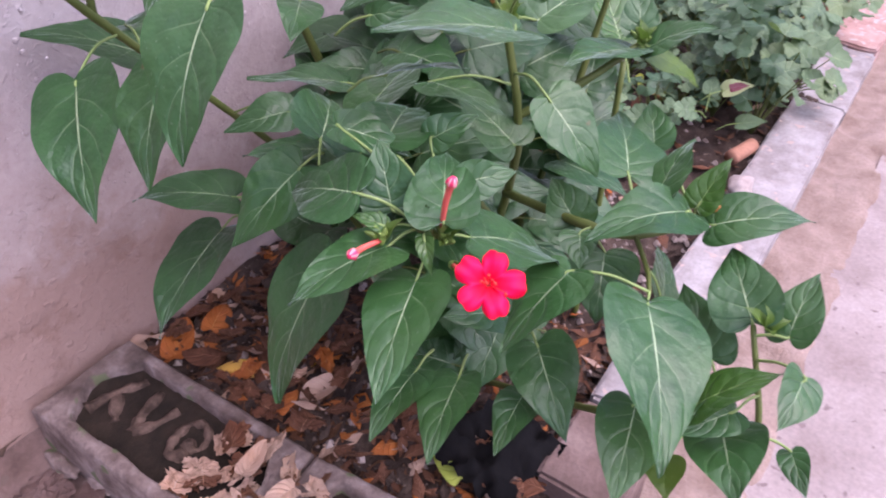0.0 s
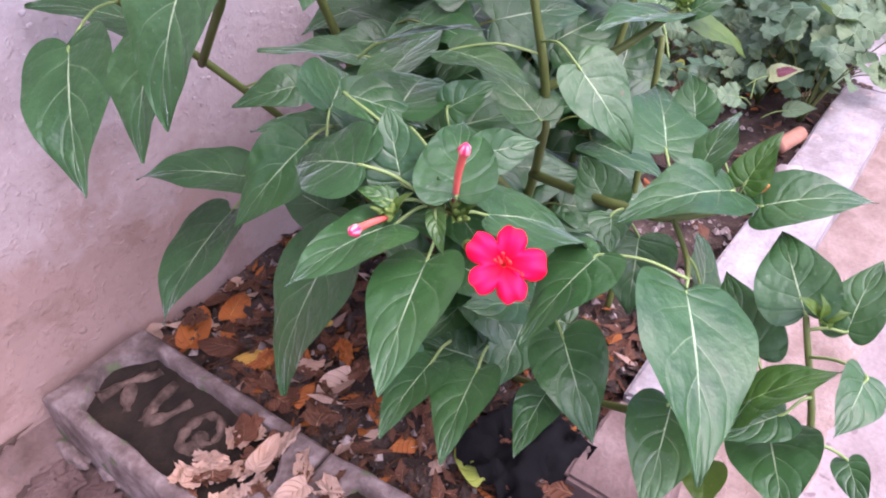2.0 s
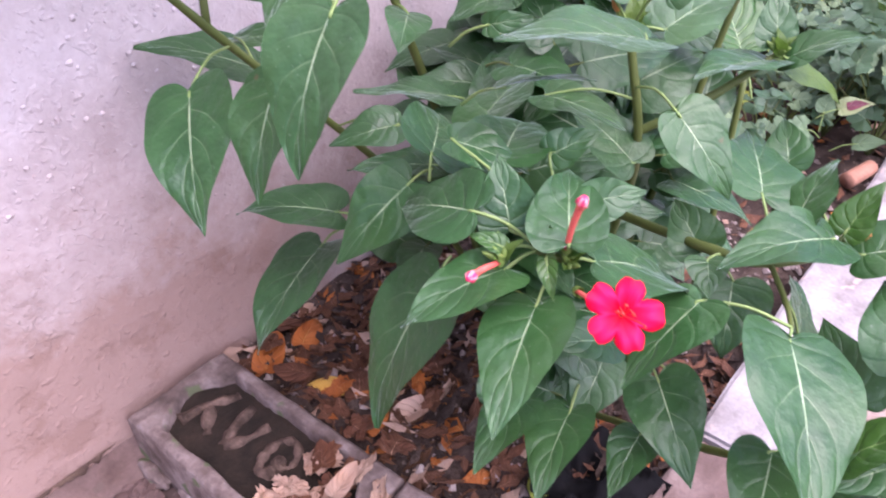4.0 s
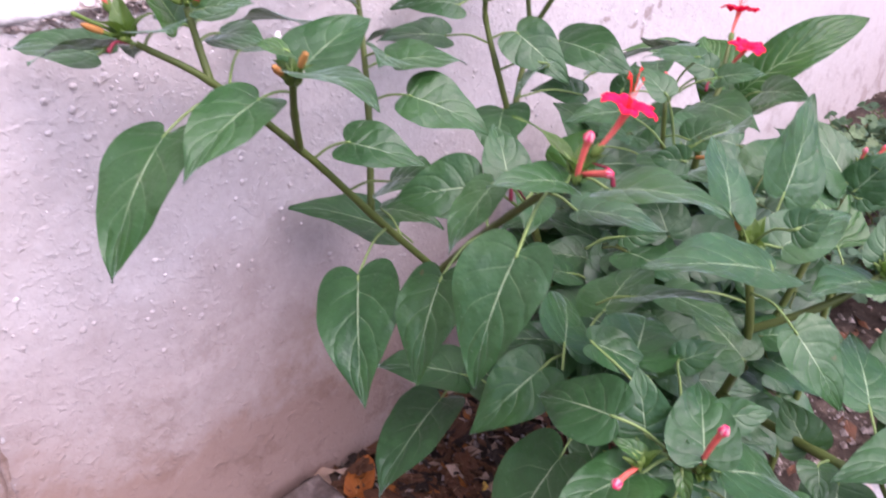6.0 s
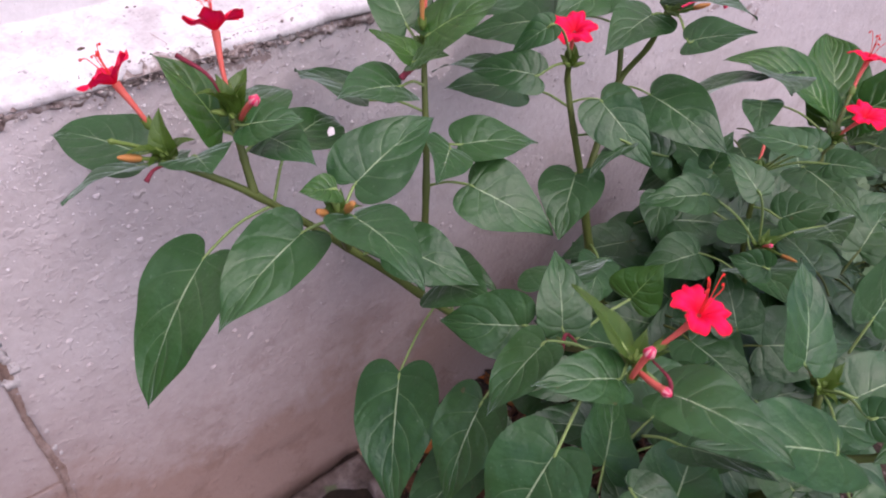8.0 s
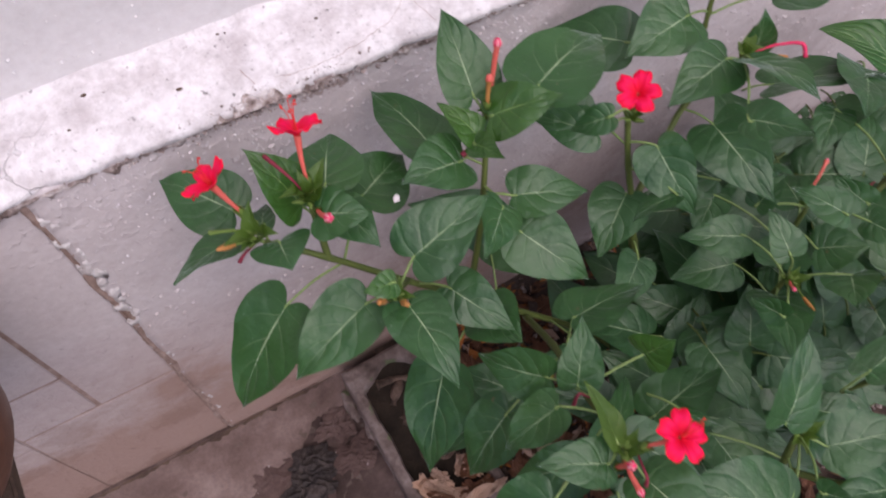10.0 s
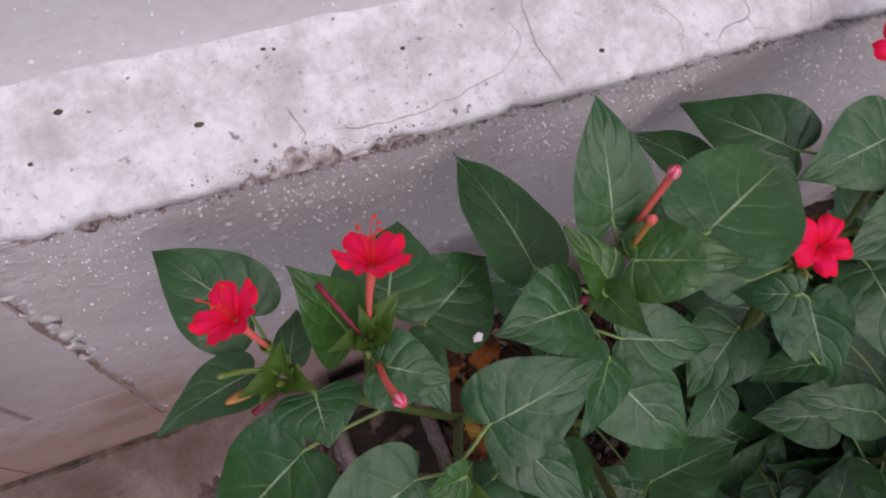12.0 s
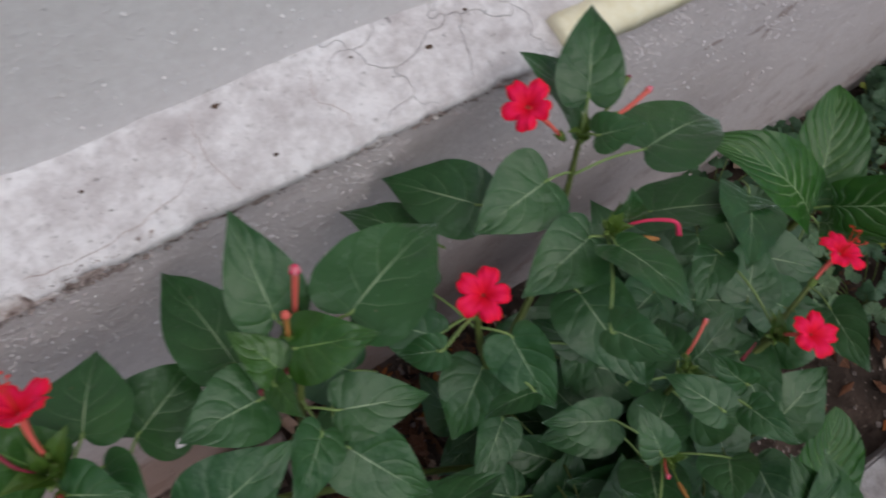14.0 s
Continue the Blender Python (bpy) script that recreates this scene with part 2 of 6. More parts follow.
    bump(n, l, b, hgt, 0.8, 0.0024)
    return m


LEAF = leaf_material("leaf_green", (0.0118, 0.0485, 0.0116), (0.0240, 0.0790, 0.0208), (0.30, 0.385, 0.22), 0.40, 5.0, ribs=0.085, sheen=0.60, spec=0.48, glow=0.06)
FRESH = leaf_material("leaf_fresh", (0.015, 0.062, 0.0075), (0.034, 0.097, 0.014), (0.22, 0.34, 0.10), 0.36, 5.0, ribs=0.09, sheen=0.25, spec=0.55, glow=0.12, bullate=1.3)
# young leaves; also serves a backlit underside, its brightness in the colour
YOUNG_BACKLIT = leaf_material("leaf_young_backlit", (0.038, 0.090, 0.011), (0.074, 0.130, 0.019), (0.13, 0.21, 0.05), 0.42, 4, 0.04, 0.45, 0.25)
# wide pale nerves stand in for the sheen on its ridges
RIBBED = leaf_material("leaf_ribbed", (0.013, 0.062, 0.010), (0.030, 0.100, 0.016), (0.34, 0.46, 0.24), 0.34, 9, 0.28, 0.45, 0.18, broad=4.0)
LOBED = leaf_material("leaf_lobed", (0.058, 0.105, 0.056), (0.120, 0.185, 0.100), (0.24, 0.32, 0.17), 0.55, 4, 0.2, 0.35, 0.2)
# shaded copy of the lobed leaf, for the gloom between bedding plants
LOBED_SHADED = leaf_material("leaf_lobed_shaded", (0.016, 0.046, 0.020), (0.038, 0.085, 0.040), (0.16, 0.24, 0.12), 0.5, 4, 0.1, 0.4, 0.15)
LOBED_PALE = leaf_material("leaf_pale_margin", (0.16, 0.21, 0.10), (0.24, 0.29, 0.15), (0.3, 0.34, 0.2), 0.55, 4, 0.1, 0.35, 0.2)
YELLOW_LEAF = leaf_material("leaf_yellow_green", (0.24, 0.32, 0.05), (0.36, 0.40, 0.08), (0.4, 0.45, 0.2), 0.5, 5, 0.2, 0.3, 0.3)
PURPLE = leaf_material("leaf_purple", (0.10, 0.02, 0.05), (0.16, 0.05, 0.07), (0.3, 0.25, 0.2), 0.5, 5, 0.2, 0.3, 0.2)
DRY_BROWN = leaf_material("leaf_dry_brown", (0.042, 0.015, 0.009), (0.13, 0.054, 0.031), (0.33, 0.2, 0.12), 0.7, 6, 0.25, 0.25, 0.1)
DRY_PALE = leaf_material("leaf_dry_pale", (0.25, 0.15, 0.115), (0.42, 0.29, 0.235), (0.46, 0.34, 0.27), 0.7, 6, 0.25, 0.25, 0.15)
DRY_ORANGE = leaf_material("leaf_dry_orange", (0.19, 0.045, 0.010), (0.36, 0.115, 0.024), (0.55, 0.3, 0.1), 0.6, 6, 0.2, 0.3, 0.15)
DRY_YELLOW = leaf_material("leaf_dry_yellow", (0.50, 0.29, 0.05), (0.62, 0.38, 0.08), (0.6, 0.4, 0.15), 0.6, 6, 0.2, 0.3, 0.15)
STEM = soft_material("stem_green", (0.066, 0.092, 0.020), (0.110, 0.135, 0.034), 60, 0.5, 0.08)
PETIOLE = soft_material("petiole_pale", (0.16, 0.24, 0.07), (0.24, 0.32, 0.11), 60, 0.5, 0.1)
CALYX = soft_material("calyx_green", (0.105, 0.175, 0.035), (0.185, 0.255, 0.062), 120, 0.45, 0.2)
PETAL = soft_material("petal_crimson", (0.80, 0.006, 0.035), (0.86, 0.010, 0.085), 75, 0.55, 0.20, 0.12, [(0.0, (0.66, 0.003, 0.006)), (0.22, (0.80, 0.006, 0.04)), (0.6, (0.86, 0.010, 0.10)), (1.0, (0.82, 0.006, 0.028))])
TUBE = soft_material("flower_tube", (0.70, 0.105, 0.085), (0.76, 0.19, 0.15), 120, 0.5, 0.22)
BUD_PALE = soft_material("bud_pale_rib", (0.78, 0.22, 0.28), (0.80, 0.40, 0.42), 260, 0.5, 0.2)
BUD_TIP = soft_material("bud_pink", (0.68, 0.015, 0.09), (0.78, 0.08, 0.18), 260, 0.5, 0.2)
ORANGE_BUD = soft_material("bud_orange", (0.52, 0.18, 0.06), (0.44, 0.25, 0.07), 150, 0.5, 0.2)
ANTHER = soft_material("stamen_red", (0.75, 0.03, 0.03), (0.8, 0.06, 0.04), 200, 0.5, 0.15)
WILTED = soft_material("wilted_flower", (0.13, 0.012, 0.02), (0.26, 0.03, 0.06), 200, 0.6, 0.1)
# stain tone taken darker than the earth, for shade low on the wall
WALL = plaster("wall_plaster", (0.575, 0.508, 0.516), (0.255, 0.142, 0.104), scars=((0.930, 0.546, 0.052, 0.018), (0.976, 0.536, 0.020, 0.011), (0.885, 0.491, 0.011, 0.011), (0.850, 0.478, 0.012, 0.006), (0.877, 0.468, 0.006, 0.010), (0.927, 0.511, 0.007, 0.006), (0.912, 0.498, 0.006, 0.006), (1.143, 0.515, 0.012, 0.034), (0.777, 0.498, 0.012, 0.006), (0.224, 0.597, 0.024, 0.006), (0.30, 0.604, 0.03, 0.006)))
UPPER = plaster("upper_wall_paint", (0.66, 0.622, 0.625), (0.46, 0.38, 0.34), 0.6)
LEDGE = whitewash("ledge_whitewash", (0.79, 0.745, 0.76), (0.40, 0.35, 0.355))
CREAM = rough_surface("ledge_cream_paint", [(0.3, (0.66, 0.58, 0.40)), (0.7, (0.74, 0.67, 0.50))], 8, 120, 0.6, 0.3, 0.8)
CRUST = rough_surface("crumbled_mortar", [(0.34, (0.10, 0.068, 0.06)), (0.50, (0.30, 0.235, 0.22)), (0.68, (0.60, 0.545, 0.54))], 130, 300, 0.9, 0.8, 1.5)
RIDGE = rough_surface("ridge_plaster", [(0.3, (0.46, 0.41, 0.41)), (0.7, (0.66, 0.61, 0.61))], 60, 260, 0.85, 0.7, 1.2, (0.24, 0.17, 0.14), 90, 0.66)
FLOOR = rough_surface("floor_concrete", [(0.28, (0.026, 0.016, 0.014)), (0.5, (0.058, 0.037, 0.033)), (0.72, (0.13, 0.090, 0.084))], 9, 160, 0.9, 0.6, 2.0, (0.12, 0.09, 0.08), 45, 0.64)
# bumps paler than the wall: light on their tops put into the colour
PIMPLE = rough_surface("lime_pimple", [(0.3, (0.56, 0.505, 0.52)), (0.7, (0.70, 0.645, 0.66))], 40, 300, 0.5, 0.3, 0.6)
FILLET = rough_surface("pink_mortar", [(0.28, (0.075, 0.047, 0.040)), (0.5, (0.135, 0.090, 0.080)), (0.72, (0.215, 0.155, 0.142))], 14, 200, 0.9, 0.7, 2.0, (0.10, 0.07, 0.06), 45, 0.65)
JOINT = rough_surface("brown_joint_mortar", [(0.3, (0.19, 0.12, 0.095)), (0.7, (0.38, 0.28, 0.25))], 60, 260, 0.9, 0.8, 1.5)
KERB = rough_surface("kerb_limewash", [(0.28, (0.14, 0.11, 0.105)), (0.5, (0.245, 0.22, 0.222)), (0.72, (0.33, 0.305, 0.31))], 20, 200, 0.85, 0.6, 1.6, (0.34, 0.26, 0.24), 50, 0.64)
KERB_PINK = rough_surface("kerb_brick_red", [(0.28, (0.20, 0.105, 0.09)), (0.5, (0.31, 0.19, 0.17)), (0.72, (0.38, 0.26, 0.245))], 20, 200, 0.85, 0.6, 1.6, (0.36, 0.30, 0.29), 50, 0.60)
PAVING = rough_surface("paving_concrete", [(0.3, (0.185, 0.142, 0.135)), (0.7, (0.30, 0.252, 0.248))], 10, 180, 0.9, 0.5, 1.6, (0.16, 0.12, 0.12), 70, 0.67)
BRICK = rough_surface("cement_brick", [(0.3, (0.058, 0.040, 0.034)), (0.5, (0.132, 0.096, 0.087)), (0.7, (0.235, 0.185, 0.175))], 34, 240, 0.92, 0.8, 2.0, (0.10, 0.11, 0.06), 30, 0.63)
MARK = rough_surface("dirty_moulding", [(0.35, (0.035, 0.022, 0.016)), (0.66, (0.14, 0.092, 0.072))], 70, 300, 0.95, 0.9, 2.0)
FROG_DIRT = rough_surface("frog_dirt", [(0.3, (0.010, 0.007, 0.005)), (0.7, (0.030, 0.020, 0.014))], 40, 300, 0.95, 0.8, 2.0)
SOIL = rough_surface("soil", [(0.25, (0.016, 0.010, 0.008)), (0.5, (0.042, 0.027, 0.021)), (0.75, (0.095, 0.064, 0.051))], 25, 260, 0.95, 1.0, 5.0, (0.18, 0.135, 0.115), 120, 0.67)
PEBBLE = rough_surface("pebble", [(0.3, (0.14, 0.10, 0.09)), (0.7, (0.34, 0.28, 0.26))], 60, 300, 0.9, 0.5, 1.0)
FLAKE = rough_surface("brown_flaking_layer", [(0.3, (0.055, 0.032, 0.028)), (0.7, (0.115, 0.075, 0.068))], 26, 240, 0.9, 0.7, 1.5, (0.30, 0.25, 0.24), 85, 0.70)
DARK_CRUST = rough_surface("dark_moss_crust", [(0.3, (0.028, 0.022, 0.022)), (0.7, (0.085, 0.065, 0.06))], 40, 280, 0.95, 1.0, 4.0)
DIRT_STRIP = rough_surface("earth_strip", [(0.3, (0.15, 0.10, 0.08)), (0.7, (0.28, 0.21, 0.185))], 20, 220, 0.95, 0.8, 3.0)
TERRACOTTA = rough_surface("terracotta", [(0.3, (0.22, 0.10, 0.065)), (0.7, (0.33, 0.165, 0.115))], 20, 200, 0.8, 0.4, 1.0)
BROWN_POT = rough_surface("brown_glazed_clay", [(0.3, (0.10, 0.045, 0.03)), (0.7, (0.16, 0.075, 0.05))], 20, 160, 0.4, 0.3, 0.8)
STONE = rough_surface("pale_stone", [(0.3, (0.24, 0.19, 0.18)), (0.7, (0.36, 0.31, 0.30))], 40, 240, 0.9, 0.6, 1.5)
BARK = rough_surface("bark_brown", [(0.3, (0.05, 0.03, 0.025)), (0.7, (0.13, 0.085, 0.06))], 30, 200, 0.95, 0.9, 3.0)
plastic, pn, pl, pb = material("black_plastic")
pb.inputs["Base Color"].default_value, pb.inputs["Roughness"].default_value = (0.004, 0.0036, 0.0042, 1), 0.85
pb.inputs["Specular IOR Level"].default_value = 0.12
bump(pn, pl, pb, tex_noise(pn, pl, 60, 4, 0.6, where(pn)), 0.5, 0.003)


# ---- building helpers ----
def mesh_of(name, verts, faces, mats, uvs=None, smooth=True, picks=None):
    me = bpy.data.meshes.new(name)
    me.from_pydata([tuple(v) for v in verts], [], faces)
    for m in mats if isinstance(mats, (list, tuple)) else [mats]:
        me.materials.append(m)
    if uvs is not None:
        lay = me.uv_layers.new(name="uv")
        for lp in me.loops:
            lay.data[lp.index].uv = uvs[lp.vertex_index]
    for i, poly in enumerate(me.polygons):
        poly.use_smooth = smooth
        if picks:
            poly.material_index = picks[i]
    return me


def thing(name, label, category, kind="", at=(0, 0, 0), group=""):
    ob = new(name)
    ob.empty_display_size = 0.02
    ob.location = at
    return tagged(ob, label, category, group, kind)


def put(name, me, parent=None, label=""):
    ob = new(name, me)
    if parent is not None:
        ob.parent = parent
        far = Vector(parent.location) if parent.parent is None else Vector()
        ob.matrix_parent_inverse = Matrix.Translation(-far)
    return tagged(ob, label) if label else ob


def part(name, bm, mat, parent, label="", smooth=False):
    me = bpy.data.meshes.new(name)
    bm.to_mesh(me)
    bm.free()
    me.materials.append(mat)
    for poly in me.polygons:
        poly.use_smooth = smooth
    return put(name, me, parent, label)


def box(bm, lo, hi, bevel=0.0):
    made = bmesh.ops.create_cube(bm, size=1.0)
    mid, size = (Vector(lo) + Vector(hi)) / 2, Vector(hi) - Vector(lo)
    for v in made["verts"]:
        v.co = Vector((v.co.x * size.x, v.co.y * size.y, v.co.z * size.z)) + mid
    if bevel:
        edges = list({e for v in made["verts"] for e in v.link_edges})
        bmesh.ops.bevel(bm, geom=edges, offset=bevel, segments=2, affect="EDGES")


def curve_points(pts, steps=6):
    """Points along a smooth curve through pts (Catmull-Rom)."""
    p = [Vector(q) for q in pts]
    if len(p) == 2:
        return [p[0].lerp(p[1], i / steps) for i in range(steps + 1)]
    ext = [p[0] * 2 - p[1], *p, p[-1] * 2 - p[-2]]
    out = []
    for i in range(1, len(ext) - 2):
        a, b, c, d = ext[i - 1:i + 3]
        for k in range(steps):
            t = k / steps
            out.append(0.5 * (2 * b + (c - a) * t + (2 * a - 5 * b + 4 * c - d) * t * t + (3 * b - a - 3 * c + d) * t ** 3))
    out.append(p[-1])
    return out


def tube_mesh(path, radii, sides=8, cap=True):
    """Vertices, faces and uvs of a tube along path; radii one per point."""
    verts, faces, uvs = [], [], []
    side = None
    for i, p in enumerate(path):
        d = (path[min(i + 1, len(path) - 1)] - path[max(i - 1, 0)]).normalized()
        side = (d.orthogonal() if side is None else side - d * side.dot(d)).normalized()
        other = d.cross(side)
        for k in range(sides):
            a = 2 * math.pi * k / sides
            verts.append(p + (side * math.cos(a) + other * math.sin(a)) * radii[i])
            uvs.append((k / sides, i / (len(path) - 1)))
    for i in range(len(path) - 1):
        for k in range(sides):
            j = (k + 1) % sides
            faces.append((i * sides + k, i * sides + j, (i + 1) * sides + j, (i + 1) * sides + k))
    if cap:
        faces.append(tuple(range(sides))[::-1])
        faces.append(tuple((len(path) - 1) * sides + k for k in range(sides)))
    return verts, faces, uvs


def tube(name, pts, r0, r1, mat, parent, label="", sides=8, steps=6, knots=0.0):
    path = curve_points(pts, steps)
    n = len(path) - 1
    radii = [r0 + (r1 - r0) * i / n for i in range(n + 1)]
    if knots:
        radii = [r * (1 + knots * (i % steps == 0 and 0 < i < n)) for i, r in enumerate(radii)]
    v, f, uv = tube_mesh(path, radii, sides)
    return put(name, mesh_of(name, v, f, mat, uv), parent, label)


def sheet(name, lo, hi, nx, ny, height, mat, smooth=True):
    """A ground sheet on a grid, with its height by a function of x and y."""
    verts = [(lo[0] + (hi[0] - lo[0]) * i / nx, lo[1] + (hi[1] - lo[1]) * j / ny) for j in range(ny + 1) for i in range(nx + 1)]
    verts = [(x, y, height(x, y)) for x, y in verts]
    faces = [(j * (nx + 1) + i, j * (nx + 1) + i + 1, (j + 1) * (nx + 1) + i + 1, (j + 1) * (nx + 1) + i) for j in range(ny) for i in range(nx)]
    return new(name, mesh_of(name, verts, faces, mat, smooth=smooth))


def fuzz(x, y, z=0.0, scale=1.0):
    return noise.fractal(Vector((x, y, z)) * scale, 0.8, 2.1, 4)


# ---- setting ----
YW, ZL, UPPER_Y = 0.545, 0.617, 0.611          # face of the low wall, height of its cap, face of the wall above
ground = tagged(sheet("ground", (-60, -60), (60, 60), 24, 24, lambda x, y: -0.02, FLOOR), "brown-grey weathered concrete and earth reaching far off", "ground", kind="structure")
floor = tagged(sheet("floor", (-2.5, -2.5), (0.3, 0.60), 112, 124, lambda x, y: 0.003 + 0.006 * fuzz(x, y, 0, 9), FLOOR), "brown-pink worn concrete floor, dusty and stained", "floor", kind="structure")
paving = tagged(sheet("paving", (0.3, -2.5), (4.5, -0.075), 120, 80, lambda x, y: 0.028 + 0.004 * fuzz(x, y, 3, 8), PAVING), "pale pinkish concrete paving with dark specks", "paving", kind="structure")
earth_strip = tagged(sheet("earth_strip", (0.3, -0.11), (4.5, 0.02), 260, 10, lambda x, y: 0.032 + 0.008 * fuzz(x, y, 5, 22) - 0.012 * (y < -0.09), DIRT_STRIP), "brown earth strip between kerb and paving", "earth", kind="structure")


def soil_height(x, y):
    return 0.046 + 0.016 * fuzz(x, y, 1, 7) + 0.007 * fuzz(x, y, 2, 34) + 0.02 * max(0.0, x - 0.9)


soil = tagged(sheet("soil", (0.22, 0.03), (4.2, 0.56), 420, 70, soil_height, SOIL), "dark brown crumbly garden soil in the bed", "soil", kind="structure")

# low plastered wall, its cap and the wall behind
wall_low = thing("wall_low", "low plastered wall, pinkish grey, stained and shaded darker near the ground", "wall", "structure")


def wavy_wall(name, x0, x1, z0, z1, y, depth, mat, nx, nz, amp, parent=None):
    verts, faces = [], []
    for j in range(nz + 1):
        for i in range(nx + 1):
            x, z = x0 + (x1 - x0) * i / nx, z0 + (z1 - z0) * j / nz
            verts.append((x, y + amp * fuzz(x, z, 4, 6) + amp * 0.35 * fuzz(x, z, 7, 40), z))
    w = nx + 1
    faces += [(j * w + i, j * w + i + 1, (j + 1) * w + i + 1, (j + 1) * w + i) for j in range(nz) for i in range(nx)]
    k = len(verts)
    verts += [(x0, y + depth, z0), (x1, y + depth, z0), (x1, y + depth, z1), (x0, y + depth, z1)]
    faces += [(k + 1, k, k + 3, k + 2)]
    faces += [tuple([j * w for j in range(nz + 1)] + [k + 3, k]), tuple([nx + (nz - j) * w for j in range(nz + 1)] + [k + 1, k + 2])]
    faces += [tuple([nz * w + i for i in range(nx + 1)] + [k + 2, k + 3]), tuple([nx - i for i in range(nx + 1)] + [k, k + 1])]
    return put(name, mesh_of(name, verts, faces, mat), parent)


wavy_wall("wall_face", 0.004, 2.32, -0.05, ZL - 0.009, YW, 0.3, WALL, 330, 90, 0.0022, wall_low)
tagged(wavy_wall("wall_upper", -3.0, 2.32, ZL - 0.02, 2.6, UPPER_Y, 0.25, UPPER, 230, 90, 0.0035), "grey-white painted wall above the cap", "wall", kind="structure")

# pimples of lime on the face below the cap, and lumps under the paint
def face_y(x, z):
    return YW + 0.0022 * fuzz(x, z, 4, 6) + 0.0008 * fuzz(x, z, 7, 40)


verts, faces, picks = [], [], []
rng = random.Random(4)


def pimple(x, y, z, r, out, pick):
    """One drop of lime: a low facetted cone, wider than high, its top leaning down."""
    k, a0 = len(verts), rng.uniform(0, 6.28)
    for q in range(6):
        a = a0 + q * 1.0472
        verts.append((x + r * rng.uniform(0.9, 1.8) * math.cos(a), y + 0.0006, z + r * rng.uniform(0.7, 1.15) * math.sin(a)))
    verts.append((x + r * rng.uniform(-0.4, 0.4), y - out, z - r * rng.uniform(0.0, 0.5)))
    faces.extend((k + q, k + (q + 1) % 6, k + 6) for q in range(6))
    picks.extend([pick] * 6)


for i in range(11000):
    x, z = rng.uniform(0.02, 1.25), ZL - 0.013 - abs(rng.gauss(0, 0.065 if i % 6 else 0.15))
    if fuzz(x, z, 51, 14) < -0.32 * rng.random() or x < 0.12 * rng.random():
        continue
    r = rng.choice((0.0004, 0.0004, 0.0005, 0.0006, 0.0007, 0.0008, 0.0011)) * (1.0 + 0.6 * max(0.0, x - 0.25))
    # half of them take the paler tone with the light painted in
    pimple(x, face_y(x, z), z, r, r * rng.uniform(0.9, 1.5), 1 if rng.random() < 0.5 else 0)
for i in range(900):
    x, z = rng.uniform(-0.3, 0.9), ZL + 0.02 + abs(rng.gauss(0, 0.09))
    r = rng.choice((0.0005, 0.0007, 0.0009, 0.0013))
    pimple(x, UPPER_Y + 0.0035 * fuzz(x, z, 4, 6) + 0.0012 * fuzz(x, z, 7, 40), z, r, r * 1.1, 2)
for i in range(760):
    x, z = rng.uniform(0.01, 0.95), rng.uniform(0.24, 0.59)
    if fuzz(x, z, 55, 9) < 0.12 * rng.random():
        continue
    y, r, h, k = face_y(x, z), rng.uniform(0.0012, 0.0034), rng.uniform(0.0009, 0.0022), len(verts)
    for q, d in ((1.0, -0.0006), (0.6, 0.75)):
        verts += [(x + r * q * rng.uniform(0.8, 1.2) * math.cos(a * 0.785), y - h * d, z + r * q * rng.uniform(0.7, 1.1) * math.sin(a * 0.785)) for a in range(8)]
    verts.append((x, y - h, z))
    faces += [(k + a, k + (a + 1) % 8, k + 8 + (a + 1) % 8, k + 8 + a) for a in range(8)] + [(k + 8 + a, k + 8 + (a + 1) % 8, k + 16) for a in range(8)]
    picks += [0] * 16
tagged(put("lime_pimple", mesh_of("lime_pimple", verts, faces, [WALL, PIMPLE, UPPER], picks=picks, smooth=False), wall_low), kind="stuff")


def cap_top(x, y):
    """Height of the cap's upper side."""
    base = ZL + 0.004 + (y - YW - 0.022) * 0.17 if y > YW + 0.022 else ZL + 0.002 + (y - YW - 0.008) * 0.143
    return base + 0.0015 * fuzz(x, 0, 17, 12) + 0.0008 * fuzz(x, y, 19, 45)


def ledge(name, x0, x1, mat, label, chip, out=0.005):
    """The sloping cap: top, ragged nose and underside, as one strip swept along x."""
    n = int((x1 - x0) / 0.006)
    verts, faces = [], []
    for i in range(n + 1):
        x = x0 + (x1 - x0) * i / n
        c = chip * (max(0.0, fuzz(x, 0, 11, 26)) ** 1.5 * 0.014 + abs(fuzz(x, 1, 13, 90)) * 0.0022)
        rise = 0.0015 * fuzz(x, 0, 17, 12)
        ys = [YW + 0.03, YW + 0.0015 + c * 0.3, YW - out + c, YW - out + 0.002 + c * 1.2, YW + 0.008 + c, YW + 0.022, YW + 0.045, YW + 0.058, YW + 0.066, YW + 0.073]
        zs = [ZL - 0.011, ZL - 0.011, ZL - 0.007, ZL - 0.001 - c * 0.5, ZL + 0.002 - c * 0.2, ZL + 0.004, ZL + 0.008, ZL + 0.0102, ZL + 0.0125, ZL + 0.020 + 0.004 * fuzz(x, 2, 71, 24)]
        verts += [(x, y, z + rise + 0.0008 * fuzz(x, y, 19, 45)) for y, z in zip(ys, zs)]
    w = 10
    for i in range(n):
        faces += [(i * w + k, (i + 1) * w + k, (i + 1) * w + k + 1, i * w + k + 1) for k in range(w - 1)]
    faces += [tuple(range(w)), tuple(n * w + k for k in range(w))[::-1]]
    return tagged(new(name, mesh_of(name, verts, faces, mat)), label, "ledge", kind="structure")


cap = ledge("ledge", -3.0, 2.32, LEDGE, "weathered white limewashed cap with specks, cracks and a chipped nose", 1.0)
